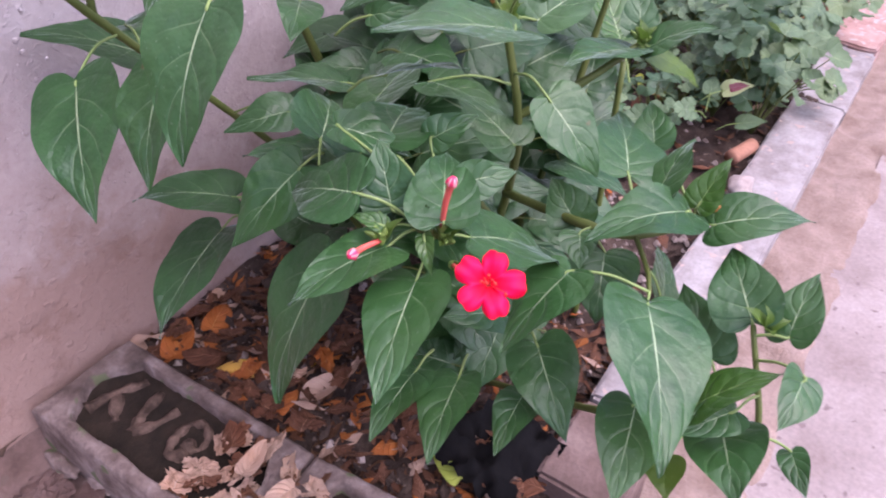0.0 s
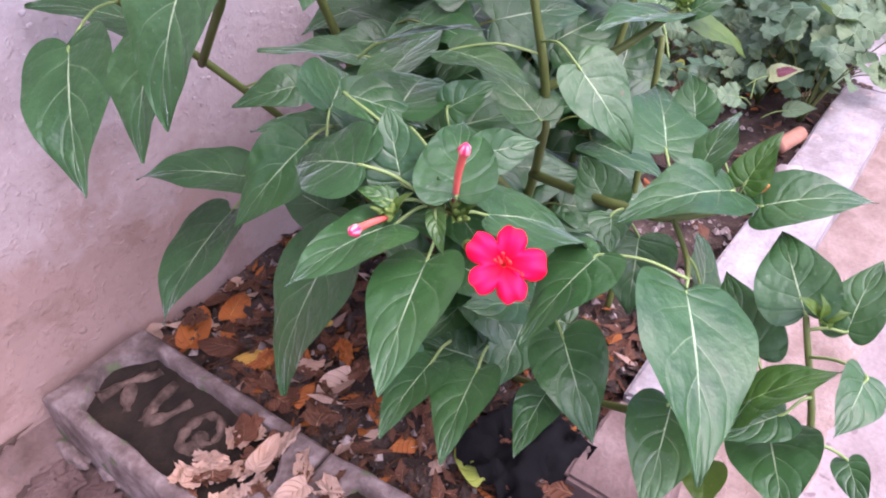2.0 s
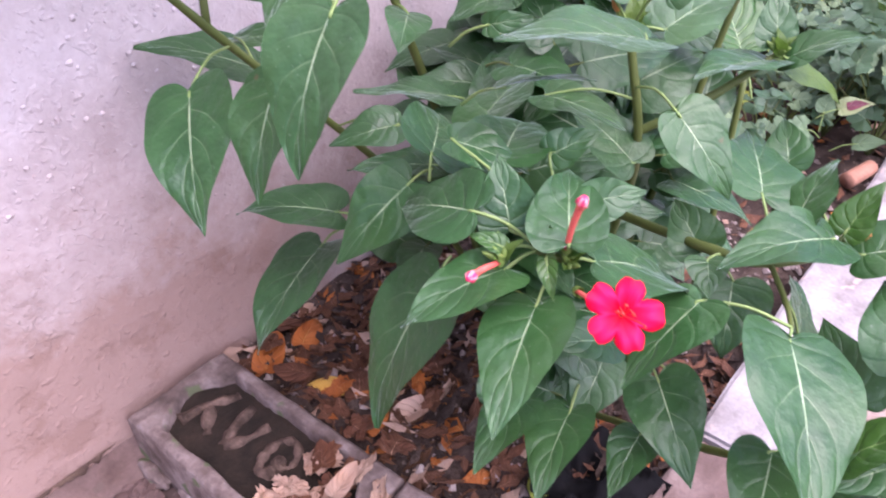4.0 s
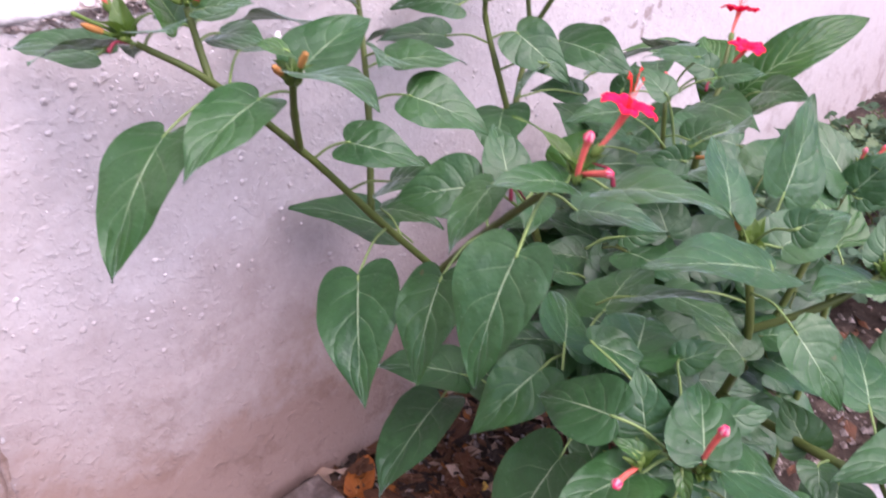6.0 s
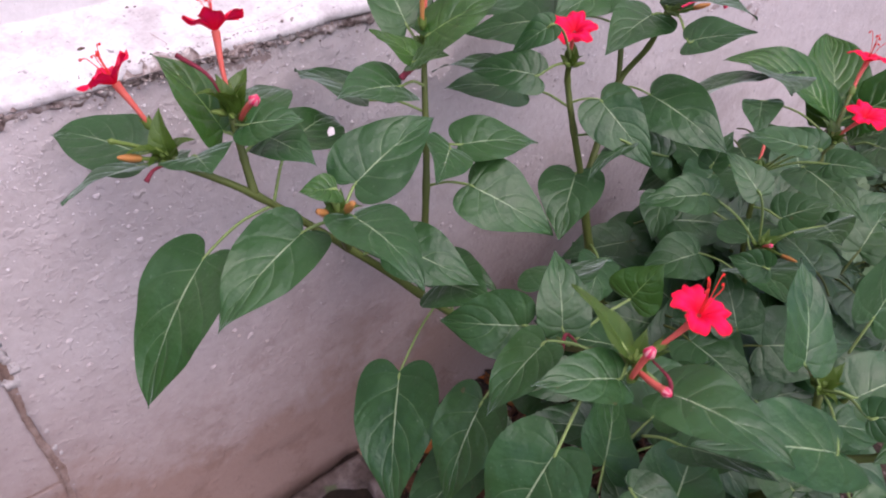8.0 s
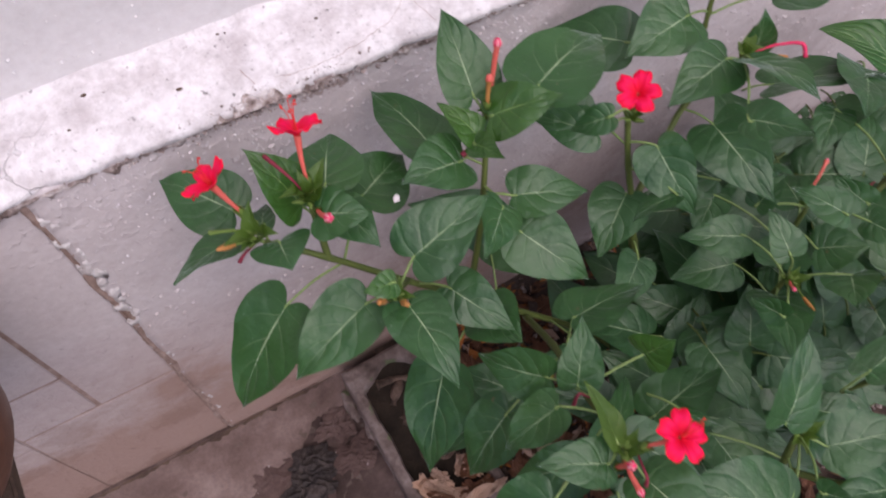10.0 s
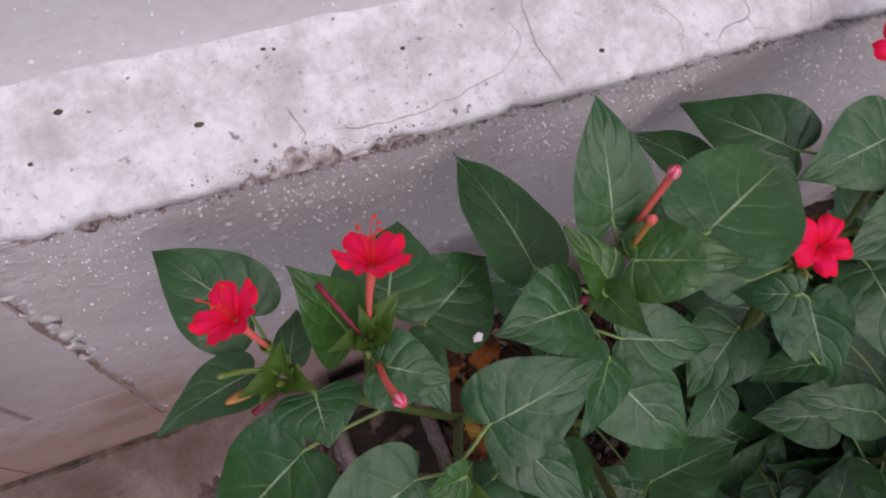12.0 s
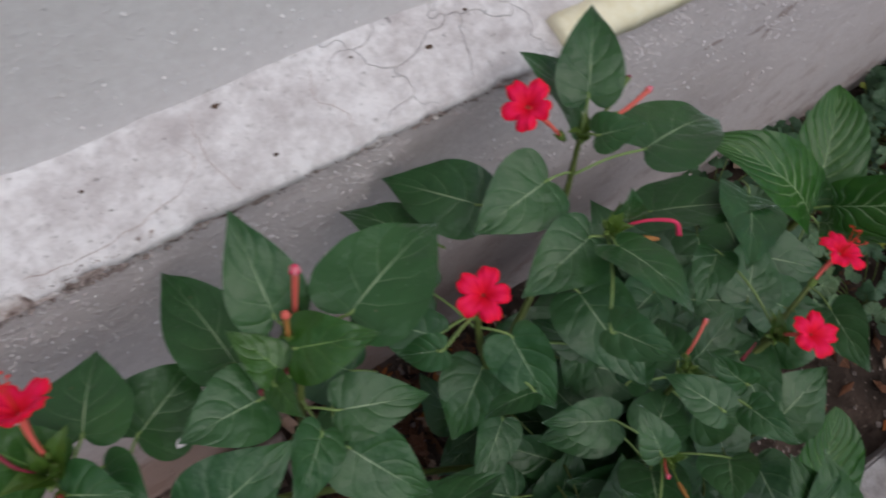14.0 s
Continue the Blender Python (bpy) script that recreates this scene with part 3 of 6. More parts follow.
# hair cracks in the limewash
def crack(pts, wide):
    path = curve_points([(x, y, 0) for x, y in pts], 12)
    verts = []
    for i, p in enumerate(path):
        d = (path[min(i + 1, len(path) - 1)] - path[max(i - 1, 0)]).normalized()
        x, y = p.x + 0.0022 * fuzz(p.x, p.y, 91, 60), p.y + 0.0022 * fuzz(p.x, p.y, 93, 60)
        w = 0.4 * wide * min(1.0, i / 4, (len(path) - 1 - i) / 4) * (0.7 + 0.9 * abs(fuzz(x, y, 95, 120))) + 0.00005
        verts += [(x - d.y * w, y + d.x * w, cap_top(x, y) + 0.0006), (x + d.y * w, y - d.x * w, cap_top(x, y) + 0.0006)]
    put("crack", mesh_of("crack", verts, [(2 * i, 2 * i + 1, 2 * i + 3, 2 * i + 2) for i in range(len(path) - 1)], JOINT), cap)


for pts, wide in (([(0.311, 0.602), (0.307, 0.573), (0.312, 0.556), (0.316, 0.546)], 0.00035), ([(0.186, 0.552), (0.215, 0.549), (0.248, 0.552), (0.268, 0.557), (0.286, 0.560)], 0.00045), ([(0.286, 0.560), (0.300, 0.574), (0.297, 0.585)], 0.00025), ([(0.170, 0.549), (0.172, 0.560), (0.168, 0.570)], 0.0005), ([(0.392, 0.603), (0.385, 0.580), (0.398, 0.562), (0.394, 0.550)], 0.00025)):
    crack(pts, wide)
# cream painted strip along the nose of the cap, farther along
verts, faces = [], []
n = 290
for i in range(n + 1):
    x = 0.560 + (2.32 - 0.560) * i / n
    c = 0.0008 * fuzz(x, 0, 81, 40)
    for y, z in ((0.0015, -0.014), (-0.0072, -0.011), (-0.0070, 0.002), (-0.001, 0.0075), (0.008, 0.0090), (0.0185, 0.0110), (0.0215, 0.003)):
        verts.append((x, YW + y + c, ZL + z + c + 0.0006 * fuzz(x, y, 83, 30)))
faces = [(i * 7 + k, (i + 1) * 7 + k, (i + 1) * 7 + k + 1, i * 7 + k + 1) for i in range(n) for k in range(6)] + [tuple(range(7)), tuple(n * 7 + k for k in range(7))[::-1]]
tagged(new("ledge_painted", mesh_of("ledge_painted", verts, faces, CREAM)), "smooth cream painted strip along the nose of the cap", "ledge", kind="structure")
# crumbled mortar under the broken nose
verts, faces = [], []
for i in range(760):
    x = rng.gauss(0.185, 0.045) if i < 480 else rng.choice((rng.gauss(0.45, 0.07), rng.gauss(0.553, 0.012), rng.uniform(-0.3, 0.55)))
    r = rng.uniform(0.0005, 0.0022) * (1.2 if i < 60 else 0.8)
    c = Vector((x, YW - 0.001 - rng.random() * 0.004, ZL - 0.006 - abs(rng.gauss(0, 0.005))))
    if i % 4 == 0 and i < 480:
        r *= 0.55
        c = Vector((x, YW - 0.004 + abs(rng.gauss(0, 0.003)), ZL + 0.0012))
    k = len(verts)
    for d in ((1, 0, 0), (-1, 0, 0), (0, 1, 0), (0, -1, 0), (0, 0, 1), (0, 0, -1)):
        verts.append(c + Vector(d) * r * rng.uniform(0.6, 1.3))
    faces += [(k + a, k + b, k + t) for t in (4, 5) for a, b in ((0, 2), (2, 1), (1, 3), (3, 0))]
tagged(put("mortar_crumb", mesh_of("mortar_crumb", verts, faces, CRUST, smooth=False), wall_low), kind="stuff")
# dirty mortar seam below the nose, its shadow coloured in, and the broken stretch
def seam(x0, x1, y, z, wide, mat, name, parent, tall=0.5):
    n = int((x1 - x0) / 0.003)
    verts, faces = [], []
    for i in range(n + 1):
        x = x0 + (x1 - x0) * i / n
        ends = min(1.0, i / 8, (n - i) / 8)
        w = wide * ends * max(0.12, 0.6 + 1.1 * fuzz(x, 0, 29, 30) + 0.5 * fuzz(x, 0, 31, 120))
        for k, (u, h) in enumerate(((0.0, 0.0), (0.3, 0.8), (0.7, 1.0), (1.0, 0.0))):
            q = fuzz(x, k, 37, 160)
            verts.append((x, y - (h * tall * w * 0.5 + 0.0006) - 0.0004 * q, z - u * w * (1 + 0.3 * q)))
    faces = [(i * 4 + k, i * 4 + k + 1, (i + 1) * 4 + k + 1, (i + 1) * 4 + k) for i in range(n) for k in range(3)]
    put(name, mesh_of(name, verts, faces, mat), parent)


seam(-1.0, 0.15, YW - 0.003, 0.036, 0.012, BARK, "dirt_seam", wall_low)
# brown mortar and the nose's shadow line, both in the strip's colour
seam(-0.4, 0.55, YW, ZL - 0.010, 0.0080, CRUST, "mortar_seam", wall_low)
seam(0.09, 0.235, YW - 0.001, ZL - 0.006, 0.010, CRUST, "mortar_seam", wall_low)
seam(0.42, 0.55, YW - 0.001, ZL - 0.009, 0.006, CRUST, "mortar_seam", wall_low)
verts, faces = [], []
for i in range(41):
    x = 0.138 + 0.0016 * i
    wide = 0.0075 * math.sin(math.pi * i / 40) ** 0.6 * (0.75 + 1.6 * fuzz(x, 0, 41, 70))
    for k in range(6):
        y = YW - 0.006 + max(0.0008, wide) * k / 5
        verts.append((x, y, ZL + 0.0012 + (y - YW) * 0.17 - 0.006 * max(0.0, (YW - 0.001 - y) / 0.005) + 0.0012 * fuzz(x, y, 43, 110)))
faces = [(i * 6 + k, (i + 1) * 6 + k, (i + 1) * 6 + k + 1, i * 6 + k + 1) for i in range(40) for k in range(5)]
put("broken_edge", mesh_of("broken_edge", verts, faces, CRUST), wall_low)
# dark pits and seeds on the cap
for x, y, r in ((0.2365, 0.586, 0.0017), (0.126, 0.572, 0.0026), (0.067, 0.594, 0.0023), (0.345, 0.558, 0.0017), (0.327, 0.602, 0.0030), (0.472, 0.583, 0.0032), (0.167, 0.602, 0.0015), (0.172, 0.601, 0.0012), (0.05, 0.572, 0.0014), (0.51, 0.597, 0.002), (0.42, 0.597, 0.0014)):
    verts = [(x, y, ZL + 0.0125)] + [(x + r * rng.uniform(0.7, 1.2) * math.cos(a * 0.785), y + r * rng.uniform(0.5, 0.9) * math.sin(a * 0.785), cap_top(x, y) + 0.0002) for a in range(8)]
    verts[0] = (x, y, verts[1][2] + 0.0012)
    tagged(new("dirt_speck", mesh_of("dirt_speck", verts, [(0, a, a % 8 + 1) for a in range(1, 9)], BARK)), "tiny dark dirt crumb on the white cap", "dirt", "specks on the cap")

# wall to the other side of the plaster ridge: thin cladding slabs with open joints
wall_clad = thing("wall_clad", "wall clad with thin pinkish slabs and dirty joints", "wall", "structure")
bm = bmesh.new()
box(bm, (-3.0, YW + 0.0042, -0.05), (0.004, YW + 0.3, ZL - 0.010))
part("backing", bm, JOINT, wall_clad)
for x0, x1, z0, z1 in ((-0.0785, -0.001, 0.266, 0.604), (-0.16, -0.083, 0.3565, 0.604), (-0.16, -0.083, 0.266, 0.352), (-0.16, -0.001, -0.02, 0.2615), (-0.5, -0.1615, 0.24, 0.604), (-0.5, -0.1615, -0.02, 0.2385), (-1.5, -0.504, -0.02, 0.604)):
    bm = bmesh.new()
    box(bm, (x0, YW + 0.003, z0), (x1, YW + 0.011, z1), 0.0008)
    part("slab", bm, WALL, wall_clad)
# rough ridge of plaster where the two finishes meet
verts, faces = [], []
z = 0.02
while z < ZL - 0.03:
    high = z > 0.40
    r = rng.choice((0.002, 0.003, 0.0045, 0.0062)) * (1.0 if high else 0.45)
    bm = bmesh.new()
    bmesh.ops.create_icosphere(bm, subdivisions=2, radius=1.0)
    k = len(verts)
    for v in bm.verts:
        n = 1 + 0.7 * fuzz(v.co.x, v.co.y, v.co.z + z * 40, 1.5)
        verts.append((0.0075 + 0.003 * math.sin(z * 170) + v.co.x * r * 0.9 * n, YW + 0.001 + v.co.y * r * 0.4 * n, z + v.co.z * r * 1.3 * n))
    faces += [tuple(k + v.index for v in f.verts) for f in bm.faces]
    bm.free()
    z += r * rng.uniform(0.9, 2.4) if high else r * rng.uniform(2, 8)
k = len(verts)
n = 190
for i in range(n + 1):
    z = 0.03 + (ZL - 0.045) * i / n
    w = 0.0030 * (1 + 0.7 * fuzz(0, z, 61, 40))
    x = 0.003 + 0.002 * math.sin(z * 50) + 0.0015 * fuzz(0, z, 63, 70)
    verts += [(x - w, YW + 0.0015, z), (x - w * 0.4, YW - 0.0002 - 0.0005 * fuzz(0, z, 65, 120), z), (x + w * 0.4, YW - 0.0002 - 0.0005 * fuzz(0, z, 67, 120), z), (x + w, YW + 0.001, z)]
strip = [(k + i * 4 + q, k + i * 4 + q + 1, k + i * 4 + q + 5, k + i * 4 + q + 4) for i in range(n) for q in range(3)]
picks = [0] * len(faces) + [1] * len(strip)
faces += strip
tagged(new("trim", mesh_of("trim", verts, faces, [RIDGE, JOINT], picks=picks)), "rough lumpy plaster ridge down the wall", "trim", kind="structure")
# mortar fillet along the foot of the wall
verts, faces = [], []
n = 260
for i in range(n + 1):
    x = -1.2 + 1.38 * i / n
    o = 0.004 * fuzz(x, 0, 23, 14)
    e = 0.012 * fuzz(x, 3, 27, 18) + 0.006 * fuzz(x, 5, 27, 70) - 0.055 * min(1.0, max(0.0, (x - 0.05) / 0.05))
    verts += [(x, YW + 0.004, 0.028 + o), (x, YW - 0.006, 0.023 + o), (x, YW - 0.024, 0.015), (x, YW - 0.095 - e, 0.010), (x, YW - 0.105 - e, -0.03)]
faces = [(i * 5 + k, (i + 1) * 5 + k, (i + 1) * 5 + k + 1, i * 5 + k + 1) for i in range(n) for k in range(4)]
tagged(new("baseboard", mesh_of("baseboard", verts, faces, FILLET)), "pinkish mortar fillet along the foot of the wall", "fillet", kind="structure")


# ---- kerb, bricks, ground clutter ----
def kerb_block(x0, x1, y0, y1, turn, lift, mat=None):
    bm = bmesh.new()
    box(bm, (x0, y0, -0.02), (x1, y1, 0.07 + lift), 0.004)
    bmesh.ops.subdivide_edges(bm, edges=[e for e in bm.edges if e.calc_length() > 0.03], cuts=9, use_grid_fill=True)
    for v in bm.verts:
        f = fuzz(v.co.x, v.co.y, v.co.z, 18)
        v.co += Vector((0.2, 1, 0.6)) * 0.0035 * f
    bmesh.ops.rotate(bm, verts=bm.verts, cent=((x0 + x1) / 2, (y0 + y1) / 2, 0), matrix=Matrix.Rotation(radians(turn), 3, "Z"))
    me = bpy.data.meshes.new("kerb_block")
    bm.to_mesh(me)
    bm.free()
    me.materials.append(mat or KERB)
    return tagged(new("kerb_block", me), "rough limewashed concrete kerb block edging the bed", "kerb", "kerb blocks")


for x0, x1, turn, lift in ((0.395, 0.505, 0.4, -0.004), (0.507, 1.33, 0.1, 0.0), (1.332, 1.62, 0.2, -0.002), (1.626, 2.3, 0, 0.003), (2.306, 2.9, 0, 0)):
    # end block pinkish, and darker: the leaves' shade is put into its colour
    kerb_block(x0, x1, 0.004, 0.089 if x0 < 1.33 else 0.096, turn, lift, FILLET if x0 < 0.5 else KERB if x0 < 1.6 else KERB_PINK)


def frogged_brick(centre, turn, length=0.262, width=0.117, height=0.075, letters=True):
    """A cement brick lying with its hollow (frog) up, its edges worn."""
    brick = thing("frogged_brick", "grey cement brick with a dirt-filled hollow, edging the bed", "brick", at=(centre[0], centre[1], 0), group="bricks along the bed")
    nx, ny = 64, 140
    hx, hy = width / 2, length / 2
    rim, far, depth = 0.0145, 0.015, 0.030

    def top(x, y):
        ex, ey = hx - rim - abs(x), hy - far - abs(y)
        cut = hy - far + 0.004 - abs(y) - 0.62 * abs(x)
        d = min(ex, ey, cut * 0.85)
        edge = min(hx - abs(x), hy - abs(y))
        z = height - 0.005 * max(0.0, 1 - edge / 0.006) ** 2 + 0.0018 * fuzz(x + centre[0], y + centre[1], 3, 30)
        return z - depth * min(1.0, max(0.0, (d + 0.003 * fuzz(x, y, 7, 24)) / 0.0055))
    verts, faces, picks = [], [], []
    for j in range(ny + 1):
        for i in range(nx + 1):
            x, y = -hx + width * i / nx, -hy + length * j / ny
            verts.append((x, y, top(x, y)))
    w = nx + 1
    for j in range(ny):
        for i in range(nx):
            quad = (j * w + i, j * w + i + 1, (j + 1) * w + i + 1, (j + 1) * w + i)
            faces.append(quad)
            picks.append(0)
    ring = [i for i in range(nx + 1)] + [(j + 1) * w - 1 for j in range(1, ny + 1)] + [ny * w + i for i in range(nx - 1, -1, -1)] + [j * w for j in range(ny - 1, 0, -1)]
    k = len(verts)
    for q in ring:
        x, y, z = verts[q]
        f = 0.002 * fuzz(x, y, 9, 40)
        verts.append((x * (1.0 + f), y, 0.0))
    n = len(ring)
    for a in range(n):
        b = (a + 1) % n
        faces.append((ring[a], k + a, k + b, ring[b]))
        picks.append(0)
    me = mesh_of("body", verts, faces, [BRICK, FROG_DIRT], picks=picks)
    turned = Matrix.Translation((centre[0], centre[1], 0)) @ Matrix.Rotation(radians(turn), 4, "Z")
    me.transform(turned)
    put("body", me, brick)
    fill = [(-hx + 0.010 + (width - 0.020) * i / 16, -hy + 0.016 + (length - 0.032) * j / 32) for j in range(33) for i in range(17)]
    fill = [(x, y, height - 0.0135 + 0.0015 * fuzz(x, y, 15, 40)) for x, y in fill]
    dirt = mesh_of("dirt", fill, [(j * 17 + i, j * 17 + i + 1, (j + 1) * 17 + i + 1, (j + 1) * 17 + i) for j in range(32) for i in range(16)], FROG_DIRT)
    dirt.transform(turned)
    put("dirt", dirt, brick, "dark dirt filling the hollow")
    if letters:
        # raised moulded marks in the hollow, as plain bars and a ring
        z = height - 0.0145
        marks = [[(-0.024, 0.096), (0.006, 0.090), (0.027, 0.076), (0.034, 0.074)], [(0.008, 0.086), (-0.006, 0.074), (-0.018, 0.060)], [(0.032, 0.050), (0.006, 0.046), (-0.016, 0.036)], [(-0.016, 0.036), (-0.002, 0.026), (0.026, 0.019)], [(-0.006, -0.030), (-0.014, -0.014), (0.000, -0.004), (0.022, -0.004), (0.028, -0.018), (0.020, -0.030), (0.006, -0.034)], [(0.006, -0.034), (0.000, -0.024), (0.008, -0.018)]]
        for pts in marks:
            path = curve_points([(x, y, z) for x, y in pts], 5)
            v, f, uv = tube_mesh(path, [0.0054 * (1 + 1.0 * fuzz(p.x, p.y, 2, 70)) for p in path], 7)
            mm = mesh_of("moulded_mark", v, f, MARK, uv)
            mm.transform(turned)
            put("moulded_mark", mm, brick)
    return brick


frogged_brick((0.2245, 0.397), 1.5)
frogged_brick((0.2420, 0.128), 6.0, letters=False)
frogged_brick((0.262, -0.142), 4.0, letters=False)


# ---- plants ----
def blade_mesh(base, tip, face, width, mat, fold=0.22, droop=0.08, seed=0, lobes=1.0, taper=1.0, pucker=1.0, nu=14, nv=28, side=5.0):
    """A leaf blade from base to tip: heart-shaped, pointed, folded along the midrib, arched and puckered between nerves."""
    r = random.Random(seed)
    base, tip, face = Vector(base), Vector(tip), Vector(face)
    length = (tip - base).length
    ay = (tip - base).normalized()
    az = (face - ay * face.dot(ay)).normalized()
    ax = ay.cross(az)
    bend, twist, wave = droop * r.uniform(0.6, 1.4), r.uniform(-0.25, 0.25), r.uniform(0, 6.28)
    lop, curl = r.uniform(0.94, 1.06), r.uniform(-1.0, 0.35)
    lobes *= r.uniform(0.55, 0.95)
    verts, uvs, faces = [], [], []
    rim = curve_points([(x * w / 0.5, y * lobes if y < 0 else y, 0) for (x, y), w in zip(OUTLINE, [0.5] * len(OUTLINE))], 4)
    for j in range(nv + 1):
        t = j / nv
        k = t * (len(rim) - 1)
        q = min(int(k), len(rim) - 2)
        edge = rim[q].lerp(rim[q + 1], k - q)
        mid = t ** 1.25
        if taper != 1.0:
            edge = Vector((edge.x * (1 - t) ** (taper - 1) if taper > 1 else 0.5 * math.sin(math.pi * t) ** taper, edge.y, 0)) if edge.x > 0 else edge
        for i in range(nu + 1):
            s = -1 + 2 * i / nu
            a = abs(s)
            x = s * edge.x * width * (lop if s > 0 else 2 - lop)
            v = mid + (edge.y - mid) * a ** 1.1
            y = v * length
            z = fold * abs(x) - 4 * bend * length * (v - 0.5) ** 2 + bend * length
            z += twist * x * (v - 0.3)
            run = (t + (0.05 if s > 0 else 0.0) - 0.40 * a ** 0.9) * side
            z += pucker * 0.012 * length * abs(math.sin(math.pi * run)) ** 0.8 * (0.15 + a) * (1.15 - a) * (1 - 0.6 * v)
            z += 0.022 * length * math.sin(wave + v * 9 + s) * a ** 2 + 0.004 * length * math.sin(wave * 2 + v * 23 + 2 * s) * a ** 3
            z += 0.05 * length * curl * max(0.0, v - 0.7) ** 1.5 * 8
            p = base + ax * x + ay * y + az * z
            verts.append(p)
            uvs.append((i / nu, t))
    n = nu + 1
    faces = [(j * n + i, j * n + i + 1, (j + 1) * n + i + 1, (j + 1) * n + i) for j in range(nv) for i in range(nu)]
    return mesh_of("leaf", verts, faces, mat, uvs)


OUTLINE = ((0.0, 0.0), (0.13, -0.105), (0.285, -0.125), (0.42, -0.05), (0.50, 0.085), (0.515, 0.22), (0.475, 0.38), (0.385, 0.53), (0.28, 0.67), (0.165, 0.80), (0.07, 0.91), (0.0, 1.0))
STEMS = []          # all stem points of the shrub, to hang the leaf stalks on
shrub = thing("flowering_shrub", "bushy four o'clock shrub with heart-shaped leaves and crimson trumpet flowers", "shrub", at=(0.49, 0.27, 0.04))
count = 0


def stem(pts, r0, r1, keep=True):
    if keep:
        STEMS.extend(curve_points(pts, 10))
    return tube("stem", pts, r0, r1, STEM, shrub, "smooth green stem with swollen joints", 9, 7, 0.18)


def leaf(base, tip, face, width, mat=None, owner=None, droop=0.06, fold=0.13, reach=0.075, thin=False, **how):
    """A leaf with its pale stalk, hung on the nearest stem of its plant."""
    global count
    count += 1
    owner = owner or shrub
    blade = put("leaf", blade_mesh(base, tip, face, width, mat or LEAF, fold, droop, count, **how), owner)
    b, t = Vector(base), Vector(tip)
    if owner is shrub:
        near = min(STEMS, key=lambda p: (p - b).length + 0.6 * max(0.0, p.z - b.z))
        if (near - b).length > reach:
            near = b + (b - t).normalized() * 0.022 + Vector((0.004, 0.004, -0.012))
    else:
        near = b + (b - t).normalized() * 0.03 + Vector((0, 0, -0.01))
    axis = (t - b).normalized()
    sag = near.lerp(b, 0.5) + Vector((0, 0, 0.10 * (near - b).length))
    tube("stalk", [near, sag, b, b + axis * 0.005], 0.0010, 0.0008, STEM if thin else PETIOLE, blade, "green leaf stalk", 6, 5)
    return blade


def bracts(at, towards, size, n, seed, mat=None):
    """A tuft of young pointed leaves and calyx lobes round a flower head."""
    r = random.Random(seed)
    at, up = Vector(at), Vector(towards).normalized()
    side = up.orthogonal().normalized()
    for i in range(n):
        a = i * 2.399 + r.uniform(-0.3, 0.3)
        d = (up * r.uniform(0.5, 1.0) + (Matrix.Rotation(a, 3, up) @ side) * r.uniform(0.5, 1.0)).normalized()
        length = size * r.uniform(0.6, 1.15)
        b = at + d * 0.003
        face = (up - d * up.dot(d)) + Vector((0, 0, 0.2))
        me = blade_mesh(b, b + d * length, face, length * r.uniform(0.46, 0.62), mat or YOUNG_BACKLIT, 0.45, 0.12, seed + i, 0.5, 1.0, 0.15, 8, 10)
        put("bract", me, shrub, "bright green young bract")


def green_buds(at, towards, n, seed):
    """A knot of small closed pale green buds at a flower head."""
    r = random.Random(seed)
    at, up = Vector(at), Vector(towards).normalized()
    side = up.orthogonal().normalized()
    for i in range(n):
        d = (up * r.uniform(0.3, 1.0) + (Matrix.Rotation(i * 2.4 + r.random(), 3, up) @ side) * r.uniform(0.3, 0.9)).normalized()
        b = at + d * r.uniform(0.001, 0.004)
        size = r.uniform(0.006, 0.010)
        path = curve_points([b, b + d * size * 0.5 + up * 0.0006, b + d * size], 4)
        m = len(path) - 1
        v, f, uv = tube_mesh(path, [0.0004 + 0.0016 * math.sin(math.pi * (0.12 + 0.84 * k / m)) * (0.8 + 0.3 * (k / m < 0.5)) for k in range(m + 1)], 8)
        put("green_bud", mesh_of("green_bud", v, f, CALYX, uv), shrub, "small closed pale green bud")


def calyx(at, towards, owner, size=0.006):
    """Five-lobed green cup under a flower or bud, part of it."""
    at, up = Vector(at), Vector(towards).normalized()
    side = up.orthogonal().normalized()
    verts, faces = [], []
    for k in range(10):
        d = Matrix.Rotation(k * math.pi / 5, 3, up) @ side
        verts += [at - up * 0.002 + d * 0.0012, at + up * size * 0.35 + d * 0.0028, at + up * size * (1.25 if k % 2 else 0.75) + d * (0.0030 if k % 2 else 0.0026)]
    for k in range(10):
        j = (k + 1) % 10
        faces += [(k * 3 + q, j * 3 + q, j * 3 + q + 1, k * 3 + q + 1) for q in (0, 1)]
    faces.append(tuple(k * 3 for k in range(10))[::-1])
    put("calyx", mesh_of("calyx", verts, faces, CALYX), owner)


